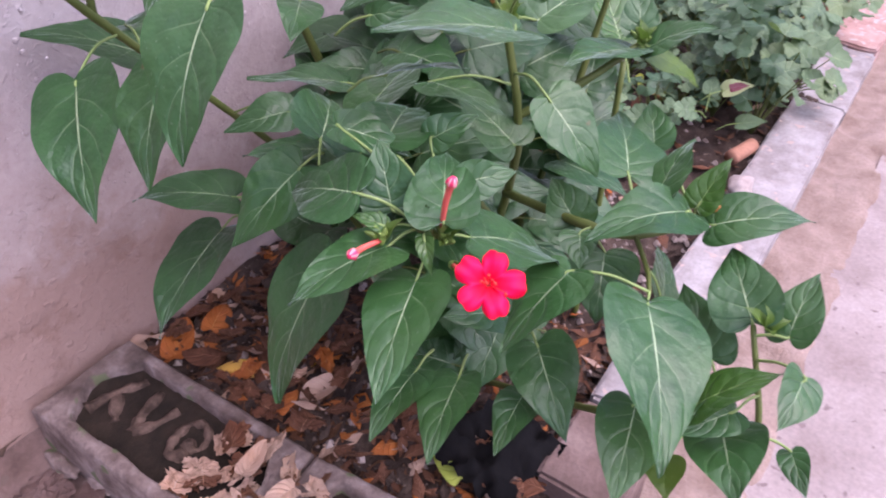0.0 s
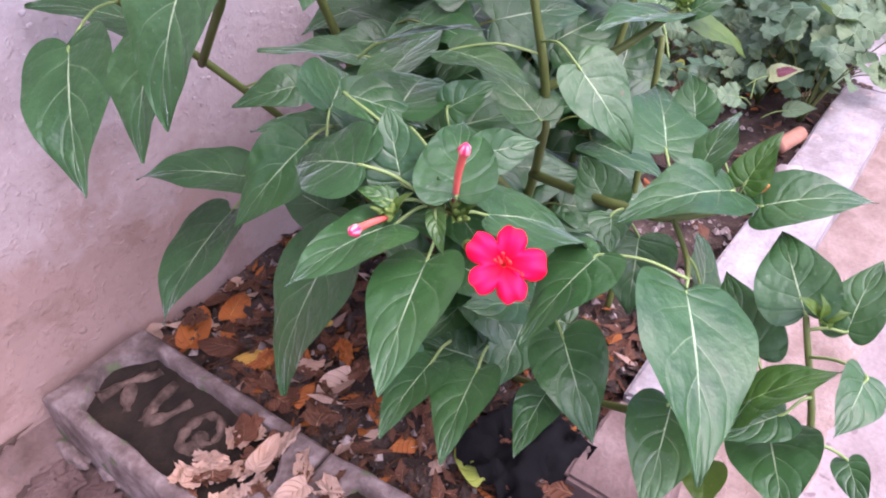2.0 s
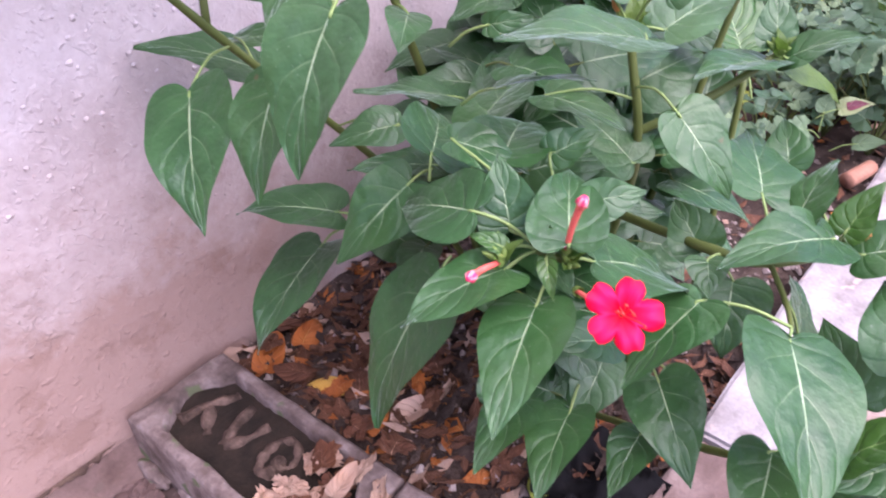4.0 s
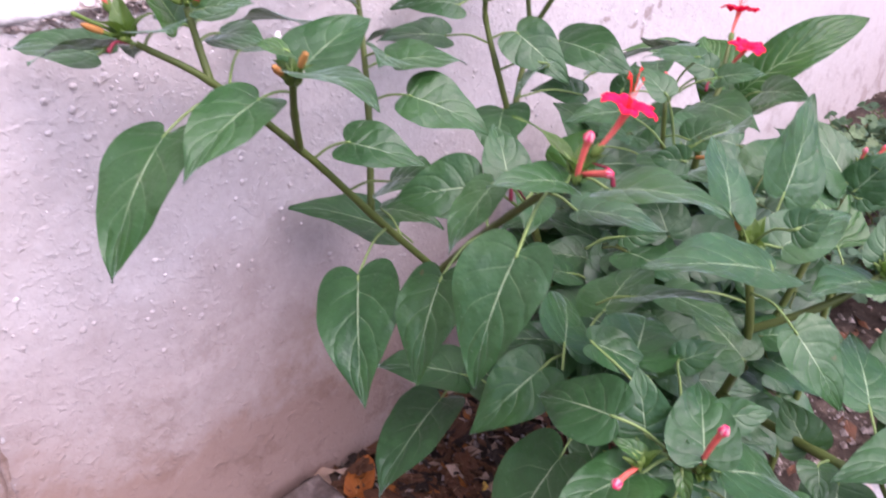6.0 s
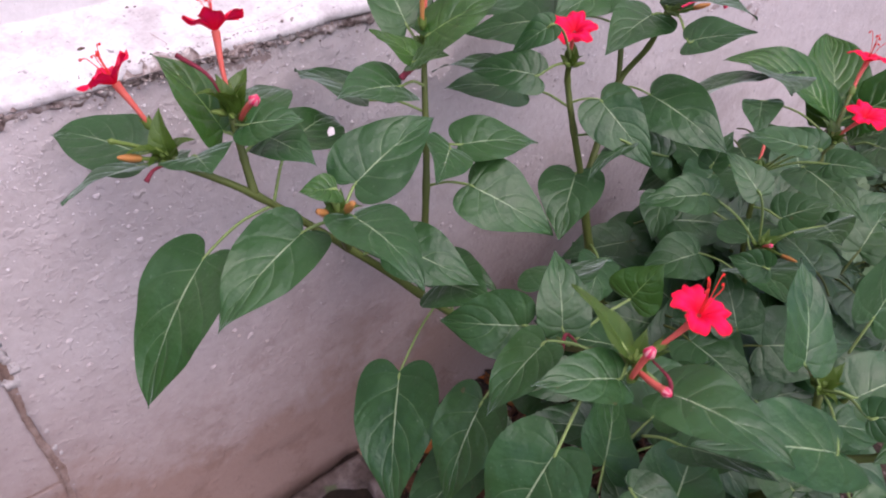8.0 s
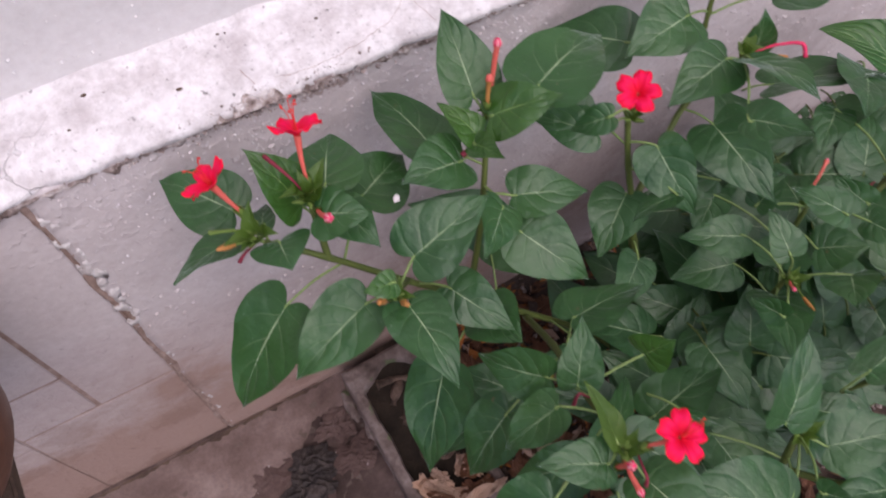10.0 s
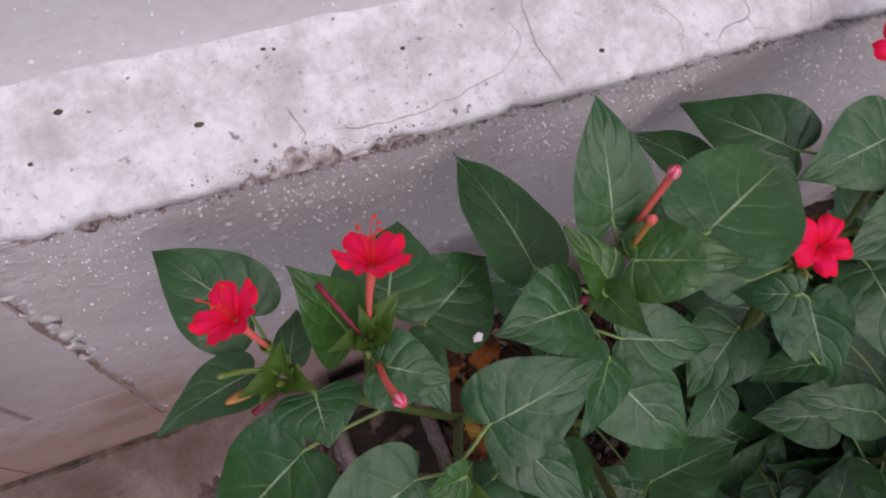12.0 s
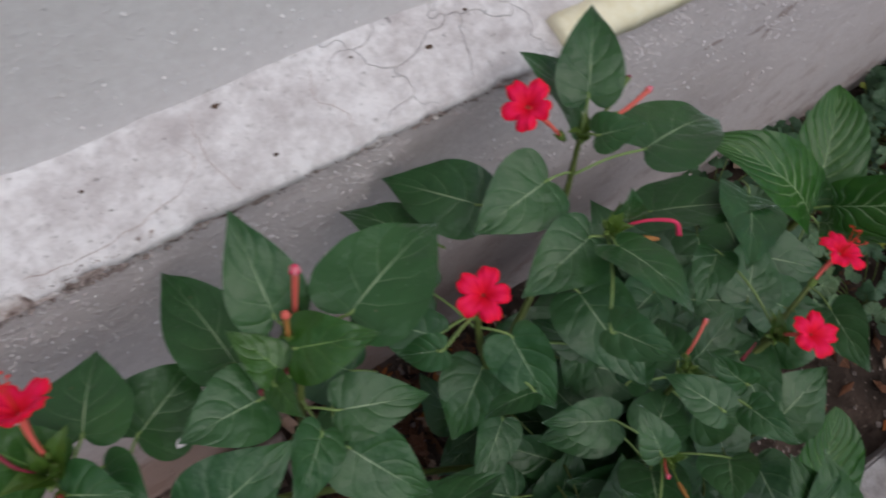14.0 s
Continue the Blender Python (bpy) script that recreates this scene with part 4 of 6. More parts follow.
def flower(base, centre, look_to, seed, dia=0.034, stamens=True, curl=0.0015, lobe_to=None):
    """A trumpet flower: long tube, five notched frilly lobes, stamens; one part of the shrub."""
    r = random.Random(seed)
    base, centre, up = Vector(base), Vector(centre), Vector(look_to).normalized()
    side = Matrix.Rotation(r.uniform(0, 6.28), 3, up) @ up.orthogonal().normalized()
    if lobe_to:
        side = Vector(lobe_to)
        side = (side - up * side.dot(up)).normalized()
    other = up.cross(side)
    verts, faces, uvs = [], [], []
    na, nr = 100, 10
    sizes = [r.uniform(0.93, 1.05) for k in range(5)]
    for j in range(nr + 1):
        q = j / nr
        for k in range(na):
            a = 2 * math.pi * k / na
            lobe = abs(math.cos(2.5 * a))
            which = round(a / (2 * math.pi / 5)) % 5
            notch = max(0.0, lobe - 0.955) / 0.045
            rim = dia / 2 * sizes[which] * (0.60 + 0.42 * min(1.0, lobe * 1.22) ** 0.62 - 0.035 * notch + 0.010 * math.sin(17 * a + seed))
            rad = 0.0012 + (rim - 0.0012) * q ** 0.85
            z = -0.0068 * (1 - q) ** 2.4 + 0.0014 * q ** 2 * math.sin(5 * a + seed) + 0.0009 * q ** 2 * math.sin(13 * a + seed * 2)
            z += 0.0013 * q * (lobe - 0.6) - 0.0003 * q * max(0.0, lobe - 0.9) * 10 - 0.003 * q ** 3 * (0.5 + 0.5 * math.sin(a + seed))
            z -= curl * q ** 2.5
            verts.append(centre + side * math.cos(a) * rad + other * math.sin(a) * rad + up * z)
            uvs.append((k / na, q))
    for j in range(nr):
        for k in range(na):
            m = (k + 1) % na
            faces.append((j * na + k, j * na + m, (j + 1) * na + m, (j + 1) * na + k))
    head = put("flower", mesh_of("flower", verts, faces, PETAL, uvs), shrub, "open crimson-pink trumpet flower with five notched lobes")
    throat = centre - up * 0.0068
    path = curve_points([base, base.lerp(throat, 0.5) + (throat - base).cross(other) * 0.03, throat], 7)
    n = len(path) - 1
    v, f, uv = tube_mesh(path, [0.00120 + 0.0012 * (i / n) ** 2 for i in range(n + 1)], 9, False)
    put("flower_tube", mesh_of("flower_tube", v, f, TUBE, uv), head, "long coral flower tube")
    calyx(base, path[1] - path[0], head)
    if stamens:
        for i in range(5):
            d = (up * 1.0 + side * r.uniform(-0.5, 0.5) + other * r.uniform(-0.5, 0.5)).normalized()
            end = centre + d * r.uniform(0.010, 0.018)
            tip = end + Vector((r.uniform(-1, 1), r.uniform(-1, 1), r.uniform(-1, 0.4))) * 0.003
            path = curve_points([throat + d * 0.002, centre + d * 0.006, end, tip], 4)
            m = len(path)
            v, f, uv = tube_mesh(path, [0.00028] * (m - 2) + [0.0009, 0.0006], 5)
            put("stamen", mesh_of("stamen", v, f, ANTHER, uv), head)
    return head


def bud(base, tip, r=0.0018, head=0.0034, mat=None, head_mat=None, label="closed coral flower bud with a pink tip"):
    base, tip = Vector(base), Vector(tip)
    d = tip - base
    path = curve_points([base, base.lerp(tip, 0.5) + d.cross(Vector((0.3, 0.2, 1))) * 0.04, tip], 10)
    n = len(path) - 1
    knob = 0.52 if head_mat is ORANGE_BUD else 1 - min(0.34, 1.9 * head / d.length)
    prof = [r * (0.75 + 0.35 * i / n) if i / n < knob else max(r, head * math.sin(math.pi * (0.22 + 0.68 * (i / n - knob) / (1 - knob)))) for i in range(n + 1)]
    prof[-1] = head * (0.2 if head_mat is ORANGE_BUD else 0.42)
    v, f, uv = tube_mesh(path, prof, 10)
    m = len(f)
    picks = [(1 + i % 2) if i // 10 >= n * (knob + 0.03) else 0 for i in range(n * 10)] + [0, 1]
    # furled petal ridges on the head
    for i, p in enumerate(v):
        ring = i // 10
        if ring / n > knob + 0.03 and i % 2:
            v[i] = p.lerp(path[ring], 0.16)
    ob = put("flower_bud", mesh_of("flower_bud", v, f, [mat or TUBE, head_mat or BUD_TIP, head_mat or BUD_PALE], uv, picks=picks[:m]), shrub, label)
    calyx(base, path[1] - path[0], ob, 0.005)
    return ob


def wilted(a, b, c):
    tube("wilted_flower", [a, b, c], 0.0005, 0.0015, WILTED, shrub, "shrivelled dark red spent flower", 7, 5)


# stems: the side branch along the wall, uprights, main stem and shoots
stem([(0.500, 0.290, 0.035), (0.430, 0.350, 0.250), (0.263, 0.394, 0.470), (0.213, 0.405, 0.533), (0.165, 0.422, 0.586), (0.131, 0.438, 0.612)], 0.0034, 0.0020)
stem([(0.165, 0.422, 0.586), (0.166, 0.432, 0.605), (0.167, 0.442, 0.626)], 0.0026, 0.0020)
stem([(0.213, 0.405, 0.533), (0.200, 0.388, 0.566), (0.191, 0.373, 0.592)], 0.0028, 0.0022)
stem([(0.263, 0.394, 0.470), (0.282, 0.416, 0.545), (0.300, 0.446, 0.620)], 0.0029, 0.0020)
stem([(0.490, 0.300, 0.040), (0.466, 0.360, 0.300), (0.434, 0.384, 0.430), (0.418, 0.392, 0.499)], 0.0044, 0.0034)
stem([(0.418, 0.392, 0.499), (0.408, 0.404, 0.550), (0.407, 0.417, 0.585), (0.401, 0.412, 0.606)], 0.0028, 0.0020)
stem([(0.418, 0.392, 0.499), (0.446, 0.408, 0.528), (0.477, 0.425, 0.558), (0.489, 0.414, 0.590), (0.495, 0.410, 0.618)], 0.0030, 0.0020)
stem([(0.477, 0.425, 0.558), (0.494, 0.446, 0.592), (0.503, 0.458, 0.617), (0.506, 0.466, 0.645)], 0.0024, 0.0018)
stem([(0.318, 0.380, 0.398), (0.306, 0.330, 0.455), (0.290, 0.283, 0.503), (0.278, 0.240, 0.545), (0.273, 0.228, 0.556)], 0.0032, 0.0022)
stem([(0.505, 0.250, 0.035), (0.480, 0.210, 0.200), (0.432, 0.162, 0.372), (0.425, 0.176, 0.470)], 0.0046, 0.0028)
stem([(0.455, 0.190, 0.280), (0.360, 0.160, 0.370), (0.275, 0.140, 0.408), (0.268, 0.118, 0.412)], 0.0036, 0.0022)
stem([(0.445, 0.175, 0.320), (0.385, 0.080, 0.366), (0.393, 0.049, 0.367), (0.425, 0.017, 0.372)], 0.0036, 0.0024)
stem([(0.393, 0.049, 0.367), (0.370, 0.030, 0.362), (0.342, 0.019, 0.370)], 0.0018, 0.0014)
stem([(0.428, 0.164, 0.400), (0.452, 0.128, 0.428), (0.487, 0.102, 0.453)], 0.0032, 0.0024)
stem([(0.500, 0.260, 0.040), (0.500, 0.275, 0.300), (0.500, 0.280, 0.478)], 0.0040, 0.0022)
stem([(0.510, 0.270, 0.040), (0.550, 0.290, 0.300), (0.585, 0.298, 0.470), (0.612, 0.302, 0.520)], 0.0046, 0.0024)
stem([(0.555, 0.292, 0.340), (0.540, 0.310, 0.450), (0.535, 0.316, 0.512)], 0.0028, 0.0020)
stem([(0.600, 0.300, 0.495), (0.625, 0.310, 0.525), (0.645, 0.318, 0.545)], 0.0022, 0.0018)
stem([(0.500, 0.240, 0.050), (0.560, 0.190, 0.300), (0.590, 0.165, 0.478)], 0.0044, 0.0024)
stem([(0.480, 0.200, 0.040), (0.400, 0.050, 0.180), (0.345, -0.045, 0.290), (0.340, -0.064, 0.305), (0.363, -0.039, 0.360)], 0.0034, 0.0017)

# leaves low at the front
leaf((0.247, 0.120, 0.395), (0.184, 0.100, 0.367), (-0.43, 0.13, 0.89), 0.047)
leaf((0.248, 0.140, 0.408), (0.194, 0.165, 0.390), (-0.25, 0.15, 0.95), 0.041)
leaf((0.266, 0.151, 0.417), (0.280, 0.171, 0.450), (-0.69, -0.44, 0.58), 0.033)
leaf((0.261, 0.113, 0.428), (0.310, 0.145, 0.439), (-0.19, -0.03, 0.98), 0.040)
leaf((0.294, 0.123, 0.432), (0.318, 0.102, 0.435), (-0.55, -0.54, 0.63), 0.023)
leaf((0.283, 0.110, 0.406), (0.355, 0.081, 0.348), (0.54, -0.26, 0.80), 0.064)
leaf((0.327, 0.064, 0.374), (0.272, 0.078, 0.341), (-0.43, 0.32, 0.84), 0.043)
leaf((0.296, 0.349, 0.295), (0.206, 0.333, 0.257), (-0.41, 0.19, 0.89), 0.066)
leaf((0.297, 0.326, 0.335), (0.247, 0.383, 0.340), (-0.03, -0.12, 0.99), 0.050)
leaf((0.289, 0.244, 0.398), (0.241, 0.266, 0.351), (-0.73, -0.16, 0.67), 0.047)
leaf((0.254, 0.166, 0.429), (0.263, 0.228, 0.400), (-0.48, 0.43, 0.77), 0.045)
leaf((0.275, 0.211, 0.347), (0.210, 0.217, 0.257), (-0.76, 0.31, 0.57), 0.073)
leaf((0.277, 0.141, 0.281), (0.223, 0.141, 0.262), (-0.34, 0.17, 0.93), 0.037)
leaf((0.285, 0.112, 0.286), (0.227, 0.098, 0.268), (-0.34, 0.24, 0.91), 0.041)
leaf((0.301, 0.071, 0.281), (0.259, 0.067, 0.263), (-0.40, 0.17, 0.90), 0.030)
leaf((0.319, 0.075, 0.311), (0.277, 0.029, 0.289), (-0.44, -0.03, 0.90), 0.045)
leaf((0.272, 0.158, 0.274), (0.284, 0.176, 0.295), (-0.52, -0.46, 0.72), 0.025)
# leaves hanging along the long side branch
leaf((0.219, 0.356, 0.453), (0.173, 0.299, 0.398), (-0.65, -0.18, 0.74), 0.061)
leaf((0.241, 0.297, 0.470), (0.199, 0.278, 0.415), (-0.78, -0.08, 0.62), 0.048)
leaf((0.221, 0.221, 0.532), (0.181, 0.214, 0.465), (-0.85, -0.10, 0.52), 0.052)
leaf((0.349, 0.472, 0.390), (0.275, 0.524, 0.423), (0.17, -0.34, 0.93), 0.063)
leaf((0.316, 0.446, 0.434), (0.341, 0.394, 0.428), (-0.00, -0.11, 0.99), 0.038)
leaf((0.128, 0.414, 0.565), (0.069, 0.386, 0.501), (-0.68, -0.20, 0.71), 0.060)
leaf((0.173, 0.381, 0.584), (0.110, 0.366, 0.557), (-0.33, -0.25, 0.91), 0.046)
leaf((0.236, 0.384, 0.538), (0.265, 0.335, 0.526), (-0.27, -0.38, 0.89), 0.039)
leaf((0.193, 0.361, 0.599), (0.196, 0.300, 0.597), (0.13, -0.02, 0.99), 0.041)
# leaves round the outermost flower heads
leaf((0.123, 0.478, 0.598), (0.087, 0.525, 0.601), (-0.10, -0.14, 0.99), 0.047)
leaf((0.116, 0.450, 0.610), (0.071, 0.437, 0.615), (-0.00, 0.38, 0.93), 0.031)
leaf((0.139, 0.430, 0.619), (0.138, 0.405, 0.623), (-0.03, 0.14, 0.99), 0.038)
leaf((0.163, 0.448, 0.615), (0.143, 0.477, 0.657), (0.41, -0.65, 0.64), 0.037, FRESH)
leaf((0.202, 0.450, 0.591), (0.250, 0.477, 0.582), (0.17, 0.04, 0.98), 0.055)
leaf((0.168, 0.432, 0.626), (0.196, 0.414, 0.630), (-0.20, -0.10, 0.97), 0.035)
leaf((0.183, 0.458, 0.613), (0.205, 0.502, 0.603), (0.02, 0.20, 0.98), 0.053)
leaf((0.133, 0.450, 0.608), (0.144, 0.477, 0.591), (0.24, 0.43, 0.87), 0.017)
leaf((0.185, 0.440, 0.608), (0.195, 0.402, 0.607), (-0.19, -0.08, 0.98), 0.031)
# leaves of the upright branches by the wall
leaf((0.294, 0.456, 0.640), (0.298, 0.510, 0.670), (-0.11, -0.46, 0.88), 0.041)
leaf((0.294, 0.436, 0.642), (0.333, 0.414, 0.665), (-0.55, -0.11, 0.83), 0.037, FRESH)
leaf((0.285, 0.430, 0.630), (0.269, 0.462, 0.642), (0.21, -0.24, 0.95), 0.025, FRESH)
leaf((0.278, 0.428, 0.633), (0.282, 0.399, 0.650), (-0.58, 0.35, 0.73), 0.018, FRESH)
leaf((0.266, 0.459, 0.595), (0.253, 0.538, 0.582), (0.27, 0.20, 0.94), 0.054)
leaf((0.269, 0.427, 0.620), (0.223, 0.426, 0.627), (0.14, -0.12, 0.98), 0.043)
leaf((0.213, 0.392, 0.592), (0.275, 0.401, 0.610), (-0.23, -0.25, 0.94), 0.049)
leaf((0.290, 0.403, 0.581), (0.255, 0.370, 0.588), (0.42, -0.25, 0.87), 0.032)
leaf((0.304, 0.411, 0.573), (0.359, 0.391, 0.566), (0.02, -0.28, 0.96), 0.039)
leaf((0.300, 0.393, 0.553), (0.333, 0.341, 0.531), (-0.20, -0.50, 0.84), 0.050)
leaf((0.326, 0.434, 0.654), (0.399, 0.461, 0.645), (0.07, 0.14, 0.99), 0.062)
leaf((0.408, 0.487, 0.565), (0.378, 0.540, 0.545), (0.03, 0.37, 0.93), 0.042)
leaf((0.446, 0.474, 0.598), (0.410, 0.535, 0.569), (-0.58, 0.05, 0.82), 0.050)
leaf((0.483, 0.459, 0.622), (0.423, 0.454, 0.612), (-0.12, -0.32, 0.94), 0.051)
leaf((0.486, 0.415, 0.616), (0.429, 0.406, 0.605), (-0.18, -0.17, 0.97), 0.044)
leaf((0.420, 0.395, 0.576), (0.427, 0.342, 0.545), (-0.56, -0.47, 0.68), 0.042)
leaf((0.486, 0.400, 0.556), (0.493, 0.324, 0.539), (-0.43, -0.24, 0.87), 0.054)
leaf((0.412, 0.397, 0.513), (0.371, 0.368, 0.485), (-0.47, -0.16, 0.87), 0.049)
leaf((0.491, 0.318, 0.447), (0.439, 0.337, 0.433), (-0.31, -0.14, 0.94), 0.045)
leaf((0.317, 0.330, 0.497), (0.390, 0.330, 0.485), (0.15, 0.46, 0.87), 0.049)
leaf((0.491, 0.274, 0.465), (0.446, 0.222, 0.495), (0.10, 0.43, 0.90), 0.050)
leaf((0.494, 0.224, 0.345), (0.467, 0.314, 0.377), (-0.42, -0.41, 0.81), 0.069)
leaf((0.489, 0.400, 0.629), (0.495, 0.340, 0.644), (0.24, 0.25, 0.94), 0.040)
leaf((0.454, 0.360, 0.627), (0.470, 0.323, 0.644), (-0.61, 0.11, 0.78), 0.028)
leaf((0.511, 0.412, 0.614), (0.508, 0.419, 0.651), (-0.36, -0.92, 0.13), 0.025)
leaf((0.359, 0.394, 0.650), (0.340, 0.408, 0.630), (-0.76, -0.12, 0.64), 0.020)
leaf((0.372, 0.413, 0.602), (0.341, 0.451, 0.599), (-0.45, -0.31, 0.84), 0.032)
leaf((0.394, 0.449, 0.567), (0.351, 0.488, 0.564), (-0.27, -0.23, 0.94), 0.038)
leaf((0.486, 0.370, 0.515), (0.460, 0.408, 0.517), (-0.37, -0.29, 0.88), 0.030)
leaf((0.510, 0.293, 0.469), (0.547, 0.316, 0.464), (-0.05, 0.30, 0.95), 0.046)
leaf((0.517, 0.284, 0.561), (0.500, 0.325, 0.557), (-0.23, 0.00, 0.97), 0.029)
leaf((0.191, 0.374, 0.610), (0.169, 0.374, 0.617), (0.28, -0.44, 0.85), 0.018, FRESH)
leaf((0.418, 0.359, 0.559), (0.385, 0.365, 0.539), (-0.38, 0.51, 0.77), 0.025)
leaf((0.517, 0.381, 0.453), (0.482, 0.358, 0.436), (-0.38, -0.08, 0.92), 0.035)
leaf((0.424, 0.366, 0.439), (0.379, 0.336, 0.427), (0.00, -0.38, 0.92), 0.037)
leaf((0.529, 0.253, 0.504), (0.503, 0.228, 0.517), (-0.11, 0.55, 0.83), 0.041)
leaf((0.488, 0.332, 0.526), (0.514, 0.338, 0.546), (-0.62, 0.08, 0.78), 0.024)
leaf((0.258, 0.366, 0.508), (0.265, 0.325, 0.523), (-0.34, 0.28, 0.90), 0.046)
# leaves round the middle flower head
leaf((0.275, 0.204, 0.555), (0.288, 0.141, 0.560), (-0.04, 0.08, 1.00), 0.043)
leaf((0.260, 0.222, 0.558), (0.218, 0.243, 0.562), (0.00, -0.18, 0.98), 0.031)
leaf((0.257, 0.270, 0.542), (0.215, 0.268, 0.511), (-0.59, 0.19, 0.79), 0.035)
leaf((0.280, 0.278, 0.529), (0.302, 0.313, 0.556), (-0.31, -0.44, 0.84), 0.032)
leaf((0.266, 0.293, 0.528), (0.234, 0.336, 0.514), (-0.72, -0.34, 0.60), 0.041)
leaf((0.337, 0.276, 0.522), (0.351, 0.269, 0.551), (-0.87, -0.36, 0.32), 0.034, FRESH)
leaf((0.268, 0.229, 0.569), (0.269, 0.270, 0.581), (0.39, -0.25, 0.88), 0.019, YOUNG_BACKLIT)
leaf((0.288, 0.232, 0.527), (0.322, 0.188, 0.516), (0.10, -0.18, 0.98), 0.038)
# leaves of the main stem
leaf((0.374, 0.141, 0.489), (0.302, 0.192, 0.499), (0.09, -0.07, 0.99), 0.058)
leaf((0.437, 0.159, 0.471), (0.501, 0.137, 0.485), (-0.26, -0.12, 0.96), 0.045)
leaf((0.406, 0.187, 0.498), (0.449, 0.233, 0.530), (0.05, -0.61, 0.79), 0.046)
leaf((0.362, 0.246, 0.408), (0.444, 0.255, 0.417), (-0.14, 0.33, 0.93), 0.055)
leaf((0.305, 0.186, 0.429), (0.377, 0.218, 0.414), (0.20, 0.03, 0.98), 0.053)
leaf((0.303, 0.238, 0.414), (0.366, 0.287, 0.404), (0.47, -0.45, 0.76), 0.053)
leaf((0.288, 0.208, 0.441), (0.314, 0.172, 0.420), (-0.01, -0.51, 0.86), 0.032)
leaf((0.349, 0.277, 0.370), (0.301, 0.316, 0.372), (0.02, -0.02, 1.00), 0.041)
leaf((0.355, 0.316, 0.387), (0.311, 0.345, 0.378), (-0.35, -0.26, 0.90), 0.036)
leaf((0.410, 0.311, 0.390), (0.350, 0.357, 0.401), (0.16, -0.02, 0.99), 0.051)
leaf((0.458, 0.318, 0.380), (0.419, 0.361, 0.385), (-0.31, -0.37, 0.87), 0.039)
leaf((0.359, 0.235, 0.390), (0.404, 0.221, 0.396), (-0.32, -0.75, 0.58), 0.032)
leaf((0.413, 0.154, 0.387), (0.417, 0.214, 0.412), (-0.19, -0.37, 0.91), 0.044)
leaf((0.353, 0.236, 0.481), (0.371, 0.209, 0.487), (-0.78, -0.40, 0.48), 0.015)
leaf((0.385, 0.210, 0.431), (0.389, 0.150, 0.422), (0.02, -0.15, 0.99), 0.040)
leaf((0.325, 0.205, 0.460), (0.343, 0.152, 0.473), (0.20, 0.30, 0.93), 0.038)
leaf((0.324, 0.166, 0.430), (0.344, 0.145, 0.445), (-0.76, -0.28, 0.59), 0.022)
# leaves of the branch over the kerb
leaf((0.391, 0.123, 0.444), (0.394, 0.082, 0.398), (-0.42, -0.69, 0.59), 0.041)
leaf((0.419, 0.070, 0.392), (0.490, 0.110, 0.395), (0.09, -0.21, 0.97), 0.054)
leaf((0.411, 0.046, 0.385), (0.464, 0.044, 0.408), (-0.31, 0.58, 0.75), 0.039)
leaf((0.414, 0.020, 0.390), (0.433, 0.012, 0.420), (-0.78, 0.30, 0.56), 0.024, FRESH)
leaf((0.403, 0.022, 0.392), (0.347, 0.066, 0.385), (-0.13, -0.00, 0.99), 0.047)
leaf((0.412, 0.008, 0.382), (0.436, -0.046, 0.395), (-0.32, 0.08, 0.94), 0.040)
leaf((0.372, 0.079, 0.368), (0.350, 0.067, 0.358), (-0.36, -0.06, 0.93), 0.025)
leaf((0.396, 0.091, 0.353), (0.411, 0.122, 0.374), (-0.70, -0.14, 0.70), 0.035)
leaf((0.336, 0.017, 0.367), (0.252, -0.032, 0.335), (-0.08, -0.44, 0.89), 0.067)
leaf((0.386, 0.019, 0.328), (0.440, 0.043, 0.331), (0.28, -0.71, 0.64), 0.039)
leaf((0.366, -0.024, 0.318), (0.403, 0.013, 0.337), (-0.55, 0.14, 0.82), 0.039)
leaf((0.364, -0.038, 0.361), (0.409, -0.008, 0.374), (-0.44, 0.27, 0.86), 0.041)
leaf((0.364, -0.059, 0.360), (0.404, -0.060, 0.382), (-0.44, 0.36, 0.82), 0.031)
leaf((0.310, -0.029, 0.332), (0.329, -0.066, 0.366), (-0.13, 0.63, 0.77), 0.035, FRESH)
leaf((0.316, -0.050, 0.337), (0.289, -0.028, 0.327), (-0.35, 0.02, 0.94), 0.024)
leaf((0.338, -0.074, 0.361), (0.301, -0.072, 0.351), (-0.26, -0.47, 0.84), 0.026)
leaf((0.320, -0.047, 0.314), (0.274, -0.070, 0.314), (-0.16, 0.34, 0.93), 0.045)
leaf((0.311, 0.002, 0.310), (0.253, -0.012, 0.289), (-0.33, -0.05, 0.94), 0.044)
leaf((0.309, -0.023, 0.279), (0.286, -0.035, 0.273), (-0.31, 0.13, 0.94), 0.025, YOUNG_BACKLIT)
leaf((0.394, 0.067, 0.343), (0.365, 0.054, 0.304), (-0.73, -0.24, 0.64), 0.047)
leaf((0.351, -0.086, 0.289), (0.327, -0.103, 0.283), (-0.43, 0.29, 0.86), 0.018)
leaf((0.472, 0.072, 0.388), (0.499, 0.090, 0.407), (-0.55, -0.01, 0.83), 0.030)
